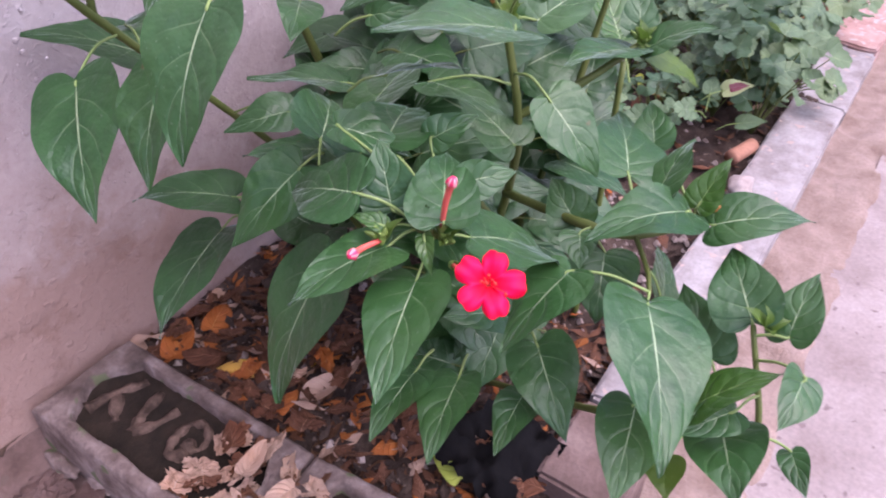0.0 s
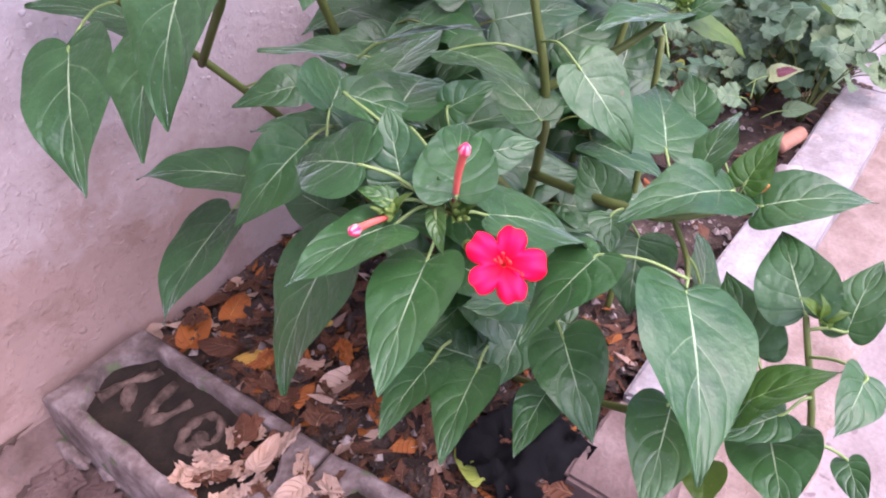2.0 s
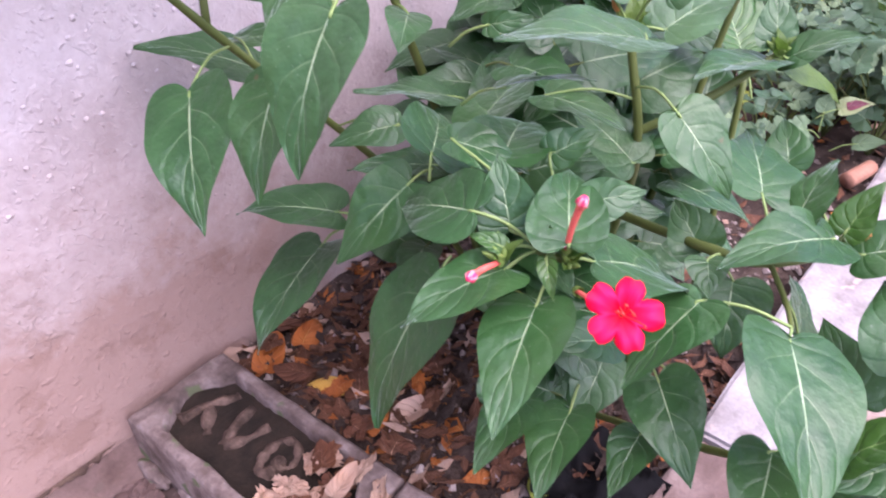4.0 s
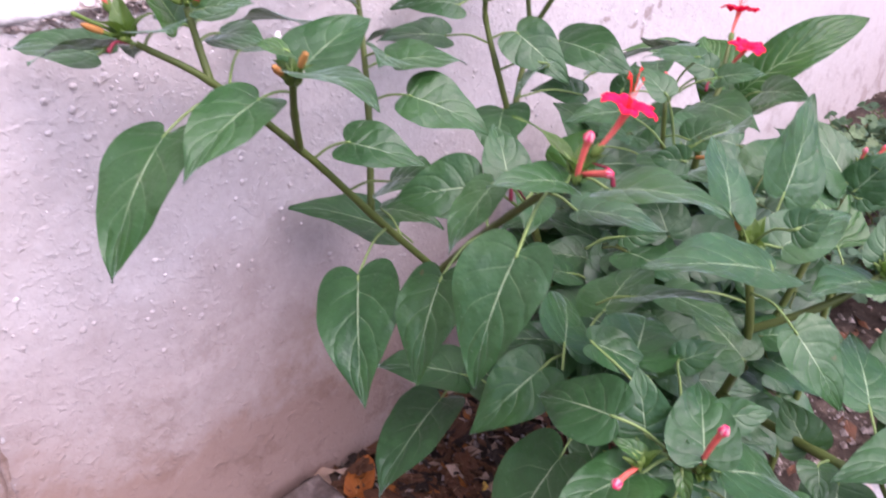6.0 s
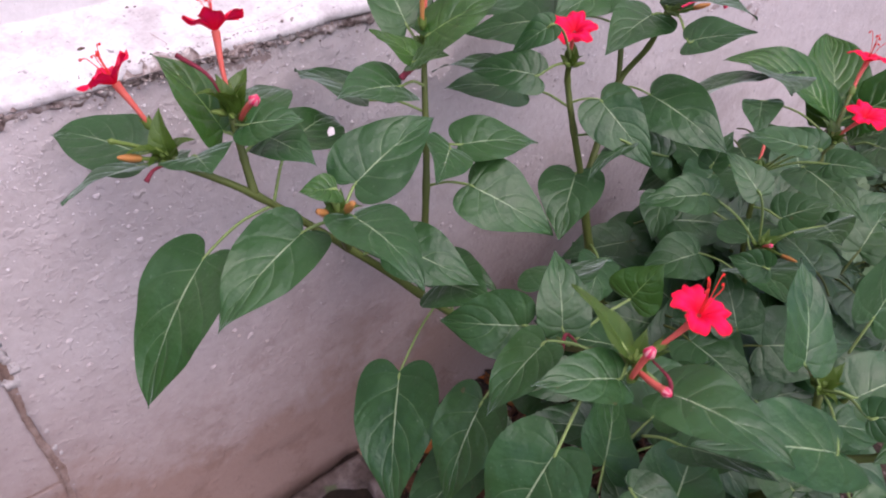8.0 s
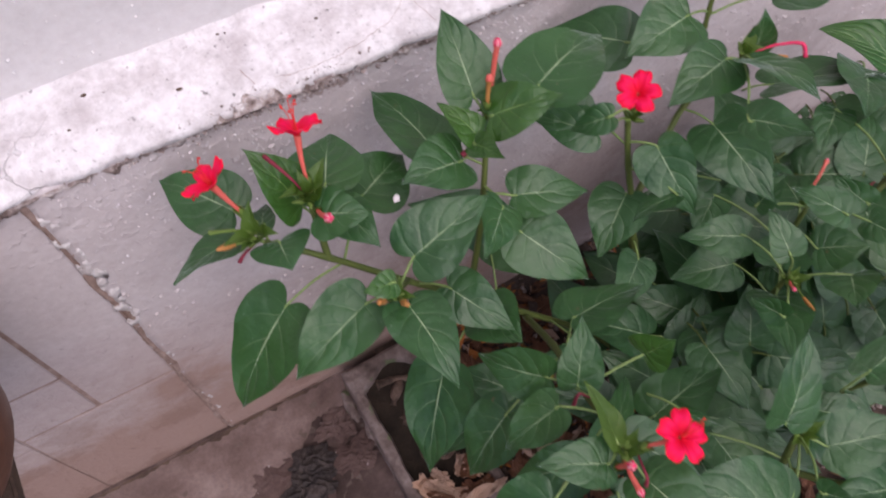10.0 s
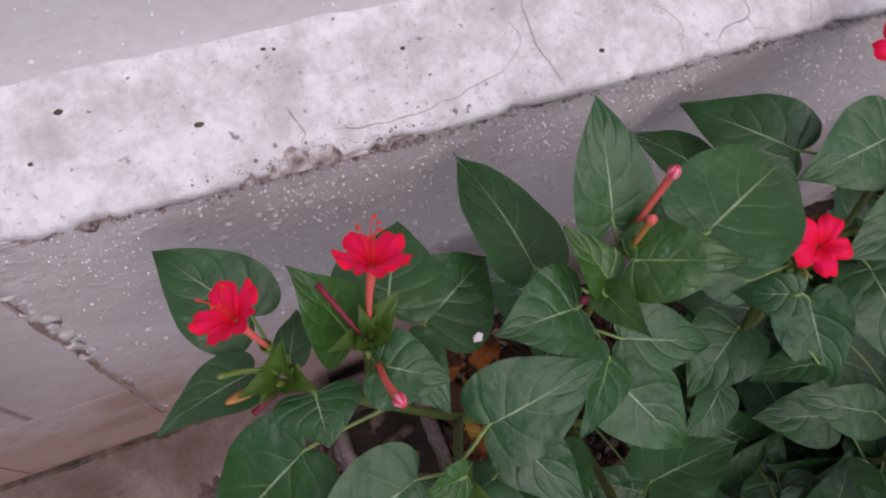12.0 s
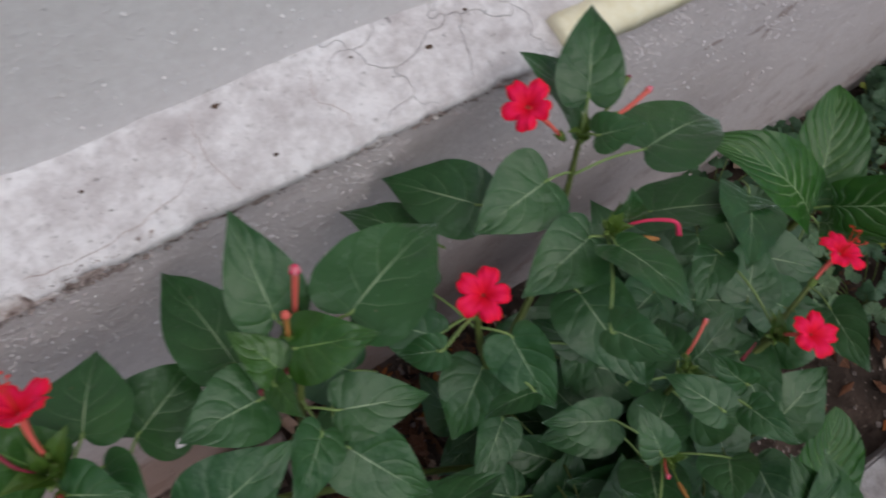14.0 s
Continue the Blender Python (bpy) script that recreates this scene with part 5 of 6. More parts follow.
# leaves of the far heads
leaf((0.481, 0.105, 0.450), (0.418, 0.128, 0.454), (0.08, 0.06, 0.99), 0.044)
# leaf seen against the light, its bright underside put into the colour
leaf((0.482, 0.097, 0.451), (0.519, 0.063, 0.418), (0.04, -0.67, 0.75), 0.024, YOUNG_BACKLIT)
leaf((0.489, 0.105, 0.458), (0.508, 0.119, 0.488), (-0.70, -0.37, 0.61), 0.026)
leaf((0.484, 0.095, 0.453), (0.490, 0.054, 0.476), (-0.41, 0.40, 0.82), 0.031)
leaf((0.590, 0.309, 0.499), (0.572, 0.242, 0.494), (-0.36, 0.03, 0.93), 0.046)
leaf((0.692, 0.295, 0.488), (0.670, 0.241, 0.502), (-0.53, 0.40, 0.75), 0.041)
leaf((0.468, 0.317, 0.519), (0.424, 0.343, 0.515), (-0.20, -0.21, 0.96), 0.034)
leaf((0.551, 0.327, 0.489), (0.567, 0.365, 0.476), (-0.36, 0.41, 0.84), 0.035)
leaf((0.538, 0.288, 0.483), (0.565, 0.265, 0.500), (-0.48, 0.07, 0.87), 0.041)
leaf((0.472, 0.282, 0.540), (0.473, 0.318, 0.556), (-0.31, -0.37, 0.87), 0.026)
leaf((0.578, 0.165, 0.471), (0.588, 0.221, 0.514), (-0.38, -0.52, 0.77), 0.047)
leaf((0.574, 0.168, 0.464), (0.570, 0.230, 0.504), (-0.31, -0.53, 0.79), 0.049)
leaf((0.578, 0.159, 0.466), (0.598, 0.138, 0.506), (-0.91, -0.21, 0.34), 0.036)
leaf((0.577, 0.155, 0.462), (0.586, 0.125, 0.469), (-0.91, -0.20, 0.37), 0.020)
leaf((0.545, 0.277, 0.540), (0.552, 0.240, 0.550), (-0.57, 0.13, 0.81), 0.026)
leaf((0.554, 0.287, 0.542), (0.542, 0.320, 0.549), (-0.71, -0.39, 0.59), 0.024)
leaf((0.463, 0.252, 0.498), (0.451, 0.278, 0.496), (-0.80, -0.37, 0.47), 0.025)
leaf((0.500, 0.187, 0.479), (0.568, 0.209, 0.538), (-0.18, -0.84, 0.52), 0.061)
leaf((0.388, 0.141, 0.512), (0.399, 0.124, 0.525), (-0.83, -0.18, 0.52), 0.025)
# leaves below the last head
leaf((0.513, 0.477, 0.667), (0.546, 0.524, 0.686), (-0.31, -0.16, 0.94), 0.040)
leaf((0.532, 0.488, 0.624), (0.493, 0.522, 0.671), (0.44, -0.51, 0.73), 0.046)
leaf((0.559, 0.449, 0.614), (0.654, 0.454, 0.582), (0.30, 0.27, 0.91), 0.066)
leaf((0.502, 0.454, 0.665), (0.520, 0.439, 0.683), (-0.75, -0.16, 0.64), 0.024)
leaf((0.687, 0.404, 0.509), (0.619, 0.352, 0.534), (0.26, 0.12, 0.96), 0.058)
leaf((0.624, 0.378, 0.515), (0.582, 0.351, 0.508), (-0.23, 0.12, 0.97), 0.033)
leaf((0.613, 0.438, 0.493), (0.694, 0.382, 0.520), (0.03, 0.47, 0.88), 0.068)

# dense lower foliage in the shade of the bush
r = random.Random(12)
for i in range(130):
    a = r.uniform(0, 6.28)
    x, y = r.uniform(0.43, 0.63), r.uniform(0.17, 0.42)
    z = r.uniform(0.16, 0.36)
    away = Vector((x - 0.49, y - 0.27, 0)).normalized()
    face = Vector((r.uniform(-0.7, 0.15), r.uniform(-0.8, 0.0), 1)).normalized()
    d = away * 0.6 + Vector((math.cos(a) - 0.2, math.sin(a) - 0.3, 0))
    d = (d - face * d.dot(face)).normalized()
    size = r.uniform(0.05, 0.078)
    b = Vector((x, y, z))
    leaf(b, b + d * size, face, size * r.uniform(0.70, 0.84), reach=0.03, thin=True)

for i in range(110):
    a = r.uniform(0, 6.28)
    b = Vector((r.uniform(0.40, 0.64), r.uniform(0.22, 0.42), r.uniform(0.30, 0.44)))
    if b.x < 0.48 and b.y > 0.29:
        b.x, b.z = b.x + 0.12, b.z - 0.06
    face = Vector((r.uniform(-0.6, 0.15), r.uniform(-0.7, 0.05), 1)).normalized()
    d = Vector((math.cos(a), math.sin(a) - 0.2, 0))
    d = (d - face * d.dot(face)).normalized()
    size = r.uniform(0.052, 0.08)
    leaf(b, b + d * size, face, size * r.uniform(0.70, 0.84), reach=0.03, thin=True)

# shaded leaves under the far heads and deep in the front
for i in range(75):
    a = r.uniform(0, 6.28)
    b = Vector((r.uniform(0.60, 0.73), r.uniform(0.29, 0.44), r.uniform(0.26, 0.44)))
    if i > 50:
        b = Vector((r.uniform(0.39, 0.46), r.uniform(0.13, 0.26), r.uniform(0.14, 0.27)))
    face = Vector((r.uniform(-0.7, 0.1), r.uniform(-0.7, 0.0), 1)).normalized()
    d = Vector((math.cos(a), math.sin(a) - 0.2, 0))
    d = (d - face * d.dot(face)).normalized()
    size = r.uniform(0.052, 0.08)
    leaf(b, b + d * size, face, size * r.uniform(0.70, 0.84), reach=0.03, thin=True)

# flower heads
flower((0.127, 0.453, 0.628), (0.115, 0.465, 0.659), (-0.36, 0.37, 0.86), 1, 0.031, curl=-0.0020)
flower((0.170, 0.449, 0.635), (0.175, 0.467, 0.672), (0.09, 0.56, 0.82), 2, 0.0325, curl=-0.0012)
flower((0.401, 0.414, 0.607), (0.401, 0.414, 0.631), (-0.25, -0.10, 0.96), 3, 0.033, False, lobe_to=(0.72, 0.69, 0.4))
flower((0.279, 0.220, 0.570), (0.295, 0.211, 0.599), (0.12, -0.15, 0.95), 4)
flower((0.645, 0.318, 0.545), (0.668, 0.325, 0.572), (0.25, 0.05, 0.95), 5)
flower((0.612, 0.302, 0.524), (0.617, 0.289, 0.553), (-0.05, -0.2, 0.97), 6, 0.034, False)
flower((0.499, 0.472, 0.640), (0.477, 0.492, 0.667), (-0.45, 0.05, 0.88), 7, 0.033, False)
flower((0.260, 0.106, 0.404), (0.234, 0.068, 0.428), (-0.62, -0.42, 0.66), 8, 0.0345, lobe_to=(0.60, -0.80, 0.0))
bud((0.246, 0.142, 0.413), (0.216, 0.140, 0.422))
bud((0.264, 0.116, 0.421), (0.258, 0.106, 0.461))
bud((0.303, 0.451, 0.640), (0.311, 0.460, 0.682))
bud((0.2945, 0.441, 0.646), (0.2972, 0.4455, 0.6705), 0.0016, 0.0028, ORANGE_BUD, TUBE, "short coral bud")
bud((0.168, 0.432, 0.630), (0.169, 0.408, 0.655))
bud((0.262, 0.218, 0.560), (0.262, 0.212, 0.590))
bud((0.270, 0.222, 0.560), (0.262, 0.196, 0.572), 0.0018, 0.0028)
bud((0.498, 0.276, 0.482), (0.484, 0.265, 0.499), 0.0012, 0.0022)
bud((0.500, 0.272, 0.482), (0.488, 0.245, 0.496), 0.0010, 0.0018, CALYX, ORANGE_BUD, "small orange-green bud")
bud((0.545, 0.325, 0.507), (0.573, 0.340, 0.524), 0.0013, 0.0022)
bud((0.592, 0.165, 0.478), (0.591, 0.163, 0.500), 0.0014, 0.0024)
bud((0.594, 0.160, 0.478), (0.604, 0.152, 0.502), 0.0014, 0.0024)
bud((0.424, 0.180, 0.472), (0.416, 0.186, 0.492), 0.0019, 0.0025, CALYX, ORANGE_BUD, "small orange bud among bright bracts")
bud((0.424, 0.018, 0.376), (0.418, 0.008, 0.394), 0.0019, 0.0025, CALYX, ORANGE_BUD, "small orange bud among bright bracts")
bud((0.190, 0.372, 0.592), (0.176, 0.368, 0.606), 0.0019, 0.0025, CALYX, ORANGE_BUD, "small orange bud among bright bracts")
bud((0.192, 0.370, 0.592), (0.190, 0.355, 0.614), 0.0019, 0.0025, CALYX, ORANGE_BUD, "small orange bud among bright bracts")
bud((0.128, 0.440, 0.614), (0.103, 0.437, 0.628), 0.0013, 0.0024, CALYX, ORANGE_BUD, "small orange-green bud")
bud((0.128, 0.446, 0.616), (0.103, 0.448, 0.632), 0.0012, 0.0018, CALYX, CALYX, "small green bud")
bud((0.519, 0.460, 0.662), (0.548, 0.462, 0.673), 0.0016, 0.0024)
bud((0.516, 0.466, 0.655), (0.541, 0.475, 0.674), 0.0015, 0.0020, CALYX, WILTED, "fading reddish bud")
tube("flower_bud", [(0.505, 0.412, 0.614), (0.520, 0.405, 0.622), (0.532, 0.394, 0.628), (0.534, 0.387, 0.620)], 0.0008, 0.0017, BUD_TIP, shrub, "drooping hooked pink bud", 8, 5)
bud((0.500, 0.408, 0.616), (0.517, 0.390, 0.626), 0.0013, 0.0022, CALYX, ORANGE_BUD, "small orange-green bud")
wilted((0.164, 0.444, 0.640), (0.160, 0.448, 0.652), (0.152, 0.466, 0.657))
tube("wilted_flower", [(0.288, 0.431, 0.631), (0.281, 0.428, 0.630), (0.275, 0.4285, 0.6275), (0.270, 0.4285, 0.624)], 0.0015, 0.0021, WILTED, shrub, "shrivelled dark red spent flower", 8, 5, 0.3)
wilted((0.276, 0.218, 0.566), (0.272, 0.204, 0.568), (0.271, 0.200, 0.560))
wilted((0.128, 0.440, 0.612), (0.118, 0.434, 0.616), (0.112, 0.432, 0.612))
wilted((0.598, 0.306, 0.516), (0.586, 0.304, 0.520), (0.580, 0.302, 0.514))
wilted((0.286, 0.268, 0.520), (0.276, 0.272, 0.534), (0.270, 0.268, 0.526))
for at, to, size, n in (((0.129, 0.442, 0.613), (-0.3, 0, 1), 0.023, 8), ((0.167, 0.443, 0.627), (0, 0, 1), 0.023, 8), ((0.191, 0.372, 0.592), (-0.1, -0.2, 1), 0.015, 7), ((0.300, 0.446, 0.626), (0, 0, 1), 0.016, 6), ((0.401, 0.412, 0.600), (0, 0, 1), 0.016, 6), ((0.496, 0.412, 0.618), (0.2, -0.1, 1), 0.018, 6), ((0.507, 0.465, 0.642), (0, 0.1, 1), 0.017, 6), ((0.273, 0.226, 0.556), (0, -0.2, 1), 0.018, 8), ((0.425, 0.176, 0.470), (-0.2, -0.2, 1), 0.020, 9), ((0.487, 0.102, 0.453), (0, -0.2, 1), 0.018, 6), ((0.268, 0.116, 0.410), (-0.3, -0.3, 1), 0.014, 9), ((0.247, 0.142, 0.412), (-0.2, 0, 1), 0.013, 5), ((0.425, 0.017, 0.372), (0.1, -0.3, 1), 0.018, 8), ((0.499, 0.278, 0.478), (-0.2, -0.3, 1), 0.016, 6), ((0.538, 0.318, 0.508), (0, 0, 1), 0.018, 6), ((0.612, 0.302, 0.518), (0, 0, 1), 0.020, 8), ((0.592, 0.163, 0.478), (0, -0.2, 1), 0.020, 8)):
    bracts(at, to, size, max(3, n - 3), int(at[0] * 1000))
    green_buds(at, to, 2 + n // 2, int(at[1] * 1000))

# young leaves standing round the lowest heads
bracts((0.363, -0.047, 0.360), (-0.1, -0.2, 1), 0.017, 4, 363)
for base, tip, face, width in (((0.2633, 0.1230, 0.4201), (0.2641, 0.1264, 0.4335), (-0.8, -0.4, 0.1), 0.0085), ((0.2671, 0.1169, 0.4192), (0.2770, 0.1062, 0.4270), (-0.6, -0.2, 0.8), 0.0090),
                               ((0.2564, 0.1222, 0.4187), (0.2463, 0.1100, 0.4031), (-0.7, -0.2, 0.6), 0.0100), ((0.2511, 0.1438, 0.4180), (0.2435, 0.1623, 0.4225), (-0.4, -0.2, 0.9), 0.0110)):
    leaf(base, tip, face, width, FRESH, fold=0.35)

# ribbed-leaf plant beyond, a seedling in the soil
ribbed = thing("ribbed_leaf_plant", "small plant with glossy deeply ribbed bright green leaves", "plant", at=(0.80, 0.38, 0.05))
tube("stem", [(0.80, 0.38, 0.05), (0.80, 0.375, 0.25), (0.795, 0.375, 0.42)], 0.006, 0.004, STEM, ribbed)
leaf((0.797, 0.373, 0.424), (0.707, 0.468, 0.495), (0.10, -0.45, 0.88), 0.070, RIBBED, ribbed, 0.10, 0.25, lobes=0.0, taper=0.8, pucker=2.6, side=9)
leaf((0.806, 0.376, 0.420), (0.885, 0.456, 0.476), (-0.45, -0.30, 0.80), 0.072, RIBBED, ribbed, 0.08, 0.25, lobes=0.0, taper=0.8, pucker=2.6, side=9)
leaf((0.810, 0.366, 0.440), (0.902, 0.275, 0.532), (-0.70, -0.22, 0.62), 0.056, RIBBED, ribbed, 0.10, 0.25, lobes=0.0, taper=0.8, pucker=2.6, side=9)
leaf((0.814, 0.361, 0.409), (0.860, 0.300, 0.440), (-0.24, 0.34, 0.83), 0.052, RIBBED, ribbed, 0.08, 0.3, lobes=0.0, taper=0.8, pucker=2.6, side=9)
seedling = thing("seedling", "young plant with a broad ribbed green leaf rising from the soil", "plant", at=(0.62, 0.16, 0.05))
tube("stem", [(0.62, 0.16, 0.045), (0.625, 0.158, 0.2), (0.63, 0.162, 0.37)], 0.004, 0.003, STEM, seedling)
leaf((0.625, 0.166, 0.388), (0.670, 0.227, 0.441), (-0.36, -0.45, 0.82), 0.059, RIBBED, seedling, 0.05, 0.2, lobes=0.0, taper=0.7, side=9)


# low bedding plants with lobed leaves along the back of the bed
def lobed_leaf(at, face, size, mat, owner, seed):
    """A rounded leaf of five scalloped lobes, its lobes cupped and its margin toothed, on a thin stalk."""
    r = random.Random(seed)
    at, up = Vector(at), Vector(face).normalized()
    side = Matrix.Rotation(r.uniform(0, 6.28), 3, up) @ up.orthogonal().normalized()
    other = up.cross(side)
    verts, uvs, faces = [at], [(0.5, 0.1)], []
    n, bowl, spin = 45, r.uniform(-0.25, 0.35), r.uniform(0, 6.28)
    for q in (0.4, 0.75, 1.0):
        for k in range(n):
            a = -2.7 + 5.4 * k / (n - 1)
            lobe = 0.66 + 0.34 * abs(math.cos(a * 1.45)) ** 0.45 + (0.055 * math.sin(a * 11.6) + 0.02 * math.sin(a * 23 + seed)) * (q == 1.0)
            rad = size * q * (lobe if q > 0.5 else 0.85) * (1.0 - 0.10 * abs(a) / 2.7)
            z = size * (0.10 * q * math.cos(2.9 * a) + bowl * q * q + 0.08 * q * math.sin(2 * a + spin))
            verts.append(at + side * math.cos(a) * rad + other * math.sin(a) * rad + up * z)
            uvs.append((0.5 + 0.5 * q * math.sin(a), 0.3 + 0.5 * q * math.cos(a)))
    for k in range(n - 1):
        faces += [(0, 1 + k, 2 + k), (1 + k, 1 + n + k, 2 + n + k, 2 + k), (1 + n + k, 1 + 2 * n + k, 2 + 2 * n + k, 2 + n + k)]
    leaf_ob = put("leaf", mesh_of("leaf", verts, faces, mat, uvs), owner)
    root = Vector((owner.location.x, owner.location.y, owner.location.z))
    tube("stalk", [root, root.lerp(at, 0.5) + Vector((0, 0, 0.02)), at], 0.0012, 0.0009, STEM, leaf_ob, "", 5, 4)


r = random.Random(31)
for i in range(46):
    x, y = r.uniform(0.92, 1.85), r.uniform(0.23, 0.50)
    if i < 8:
        x, y = r.uniform(1.16, 1.65), r.uniform(0.11, 0.21)
    big = i < 8
    plant = thing("bedding_plant", "low leafy plant with scalloped grey-green leaves" if not big else "leafy plant with broad lobed green leaves by the kerb", "plant", at=(x, y, soil_height(x, y) - 0.004), group="bedding plants")
    for k in range(16 if big else 20):
        a = k * 2.4
        d = r.uniform(0.01, 0.095)
        h = r.uniform(0.02, 0.10) if not big else r.uniform(0.06, 0.17)
        # the lowest leaves and three in five others take the shaded copy
        lobed_leaf((x + d * math.cos(a), y + d * math.sin(a), 0.05 + h), (0.5 * math.cos(a) - 0.3, 0.5 * math.sin(a) - 0.2, 1), r.uniform(0.011, 0.024) * (1.55 if big else 0.6 if (i * 20 + k) % 53 == 5 else 1.0), YELLOW_LEAF if (i * 20 + k) % 53 == 5 and not big else LOBED_SHADED if k % 5 in (1, 3, 4) or h < 0.05 else LOBED, plant, i * 50 + k)
patterned = thing("patterned_leaf_plant", "plant with pale green leaves marked dark purple", "plant", at=(1.09, 0.16, 0.05))
for k, (dx, dy, h, tx, ty) in enumerate(((0.0, 0.0, 0.155, 0.020, -0.038), (0.03, 0.025, 0.13, 0.04, 0.01), (-0.02, 0.03, 0.12, -0.035, 0.02), (0.02, -0.03, 0.10, 0.01, -0.04))):
    b = Vector((1.09 + dx, 0.16 + dy, h))
    tip = b + Vector((tx, ty, 0.012))
    pale = leaf(b, tip, (-0.5, -0.3, 1), 0.028, LOBED if k else LOBED_PALE, patterned)
    if k == 0:
        up = Vector((-0.5, -0.3, 1)).normalized() * 0.003
        put("leaf_mark", blade_mesh(b.lerp(tip, 0.18) + up, b.lerp(tip, 0.82) + up, (-0.5, -0.3, 1), 0.015, PURPLE, 0.13, 0.06, 901, 0.3), pale, "dark purple mark along the middle")
small_flowers = thing("small_purple_flowers", "small plant with clusters of tiny pink-purple flowers", "plant", at=(1.62, 0.19, 0.06))
for k in range(9):
    p = Vector((1.62 + 0.05 * math.cos(k * 2.4), 0.19 + 0.04 * math.sin(k * 2.4), 0.20 + 0.02 * math.sin(k)))
    tube("stalk", [(1.62, 0.19, 0.06), p], 0.0012, 0.0009, STEM, small_flowers, "", 5, 4)
    bm = bmesh.new()
    bmesh.ops.create_icosphere(bm, subdivisions=2, radius=0.009)
    for v in bm.verts:
        v.co = v.co * (1 + 0.5 * math.sin(v.co.x * 1900) * math.sin(v.co.y * 1700)) + p
    part("blossom", bm, BUD_TIP if k % 2 else PURPLE, small_flowers, "tiny pink-purple blossom", True)


# dry leaves and litter
def dry_leaf(x, y, z, size, turn, mat, label, seed, tilt=0.3):
    r = random.Random(seed)
    d = Vector((math.cos(turn), math.sin(turn), r.uniform(-0.15, 0.25)))
    b = Vector((x, y, z)) - d * size / 2
    me = blade_mesh(b, b + d * size, Vector((r.uniform(-tilt, tilt), r.uniform(-tilt, tilt), 1)), size * r.uniform(0.45, 0.75), mat, r.uniform(-0.5, 0.6), r.uniform(-0.25, 0.25), seed, 0.5, 0.8, 2.5, 8, 10)
    return tagged(new("dry_leaf", me), label, "dry leaf", "fallen leaves")


for k, (x, y, size, turn, mat, label) in enumerate((
        (0.324, 0.505, 0.060, 0.6, DRY_ORANGE, "orange-brown fallen leaf on the soil"), (0.326, 0.414, 0.048, 2.2, DRY_YELLOW, "yellow fallen leaf on the soil"),
        (0.399, 0.371, 0.050, 1.0, DRY_YELLOW, "yellow fallen leaf on the soil"), (0.346, 0.318, 0.038, 2.6, DRY_PALE, "pale curled dry leaf on the soil"),
        (0.322, 0.336, 0.036, 0.2, DRY_ORANGE, "orange-brown fallen leaf on the soil"), (0.360, 0.165, 0.046, 1.2, YELLOW_LEAF, "yellow-green fallen leaf on the soil"),
        (0.376, 0.500, 0.045, 0.4, DRY_ORANGE, "orange-brown fallen leaf on the soil"), (0.360, 0.455, 0.050, 2.9, DRY_BROWN, "brown curled dry leaf on the soil"),
        (0.318, 0.462, 0.05, 1.9, DRY_BROWN, "brown curled dry leaf on the soil"), (0.35, 0.39, 0.05, 0.8, DRY_BROWN, "brown curled dry leaf on the soil"))):
    dry_leaf(x, y, soil_height(x, y) + 0.014, size, turn, mat, label, 300 + k)
for k, (x, y, size, turn) in enumerate(((0.252, 0.340, 0.034, 0.9), (0.245, 0.300, 0.040, 0.2), (0.225, 0.250, 0.034, 2.9))):
    dry_leaf(x, y, 0.084 + 0.003 * (k % 3), size, turn, DRY_PALE if k % 4 else DRY_BROWN, "pale crumpled dry leaf lying on the brick edging", 340 + k)
# crumpled fragments on the bricks
def fragment(x, y, z, size, mat, seed):
    r = random.Random(seed)
    n, spin = 9, r.uniform(0, 6.28)
    verts, uvs = [], []
    for j in range(n + 1):
        for i in range(n + 1):
            u, v = 2 * i / n - 1, 2 * j / n - 1
            k = 1 + 0.45 * fuzz(u, v, seed, 1.3)
            px, py = u * k * size * 0.5, v * k * size * (0.26 + 0.1 * math.sin(seed))
            h = size * (0.22 * abs(fuzz(u, v, seed + 5, 1.6)) + 0.10 * fuzz(u, v, seed + 9, 4) + 0.12 * abs(v) * math.sin(seed * 1.7))
            verts.append((x + px * math.cos(spin) - py * math.sin(spin), y + px * math.sin(spin) + py * math.cos(spin), z + h))
            uvs.append((i / n, j / n))
    faces = [(j * (n + 1) + i, j * (n + 1) + i + 1, (j + 1) * (n + 1) + i + 1, (j + 1) * (n + 1) + i) for j in range(n) for i in range(n) if 0 < i + j < 2 * n - 2 and (i, j) not in ((0, n - 1), (n - 1, 0))]
    tagged(new("dry_leaf", mesh_of("dry_leaf", verts, faces, mat, uvs)), "crumpled pinkish-brown dry leaf fragment on the brick edging", "dry leaf", "fallen leaves")


r = random.Random(77)
for k in range(70):
    x, y = r.uniform(0.18, 0.268), r.uniform(0.17, 0.345)
    fragment(x, y, 0.067 + r.uniform(0.0, 0.012), r.uniform(0.014, 0.034), DRY_PALE if k % 3 else DRY_BROWN, 500 + k)
for k in range(34):
    fragment(r.uniform(0.29, 0.42), r.uniform(0.30, 0.52), 0.058 + r.uniform(0.0, 0.014), r.uniform(0.016, 0.036), (DRY_BROWN, DRY_BROWN, DRY_ORANGE, DRY_BROWN, DRY_BROWN, DRY_PALE, DRY_BROWN)[k % 7], 600 + k)
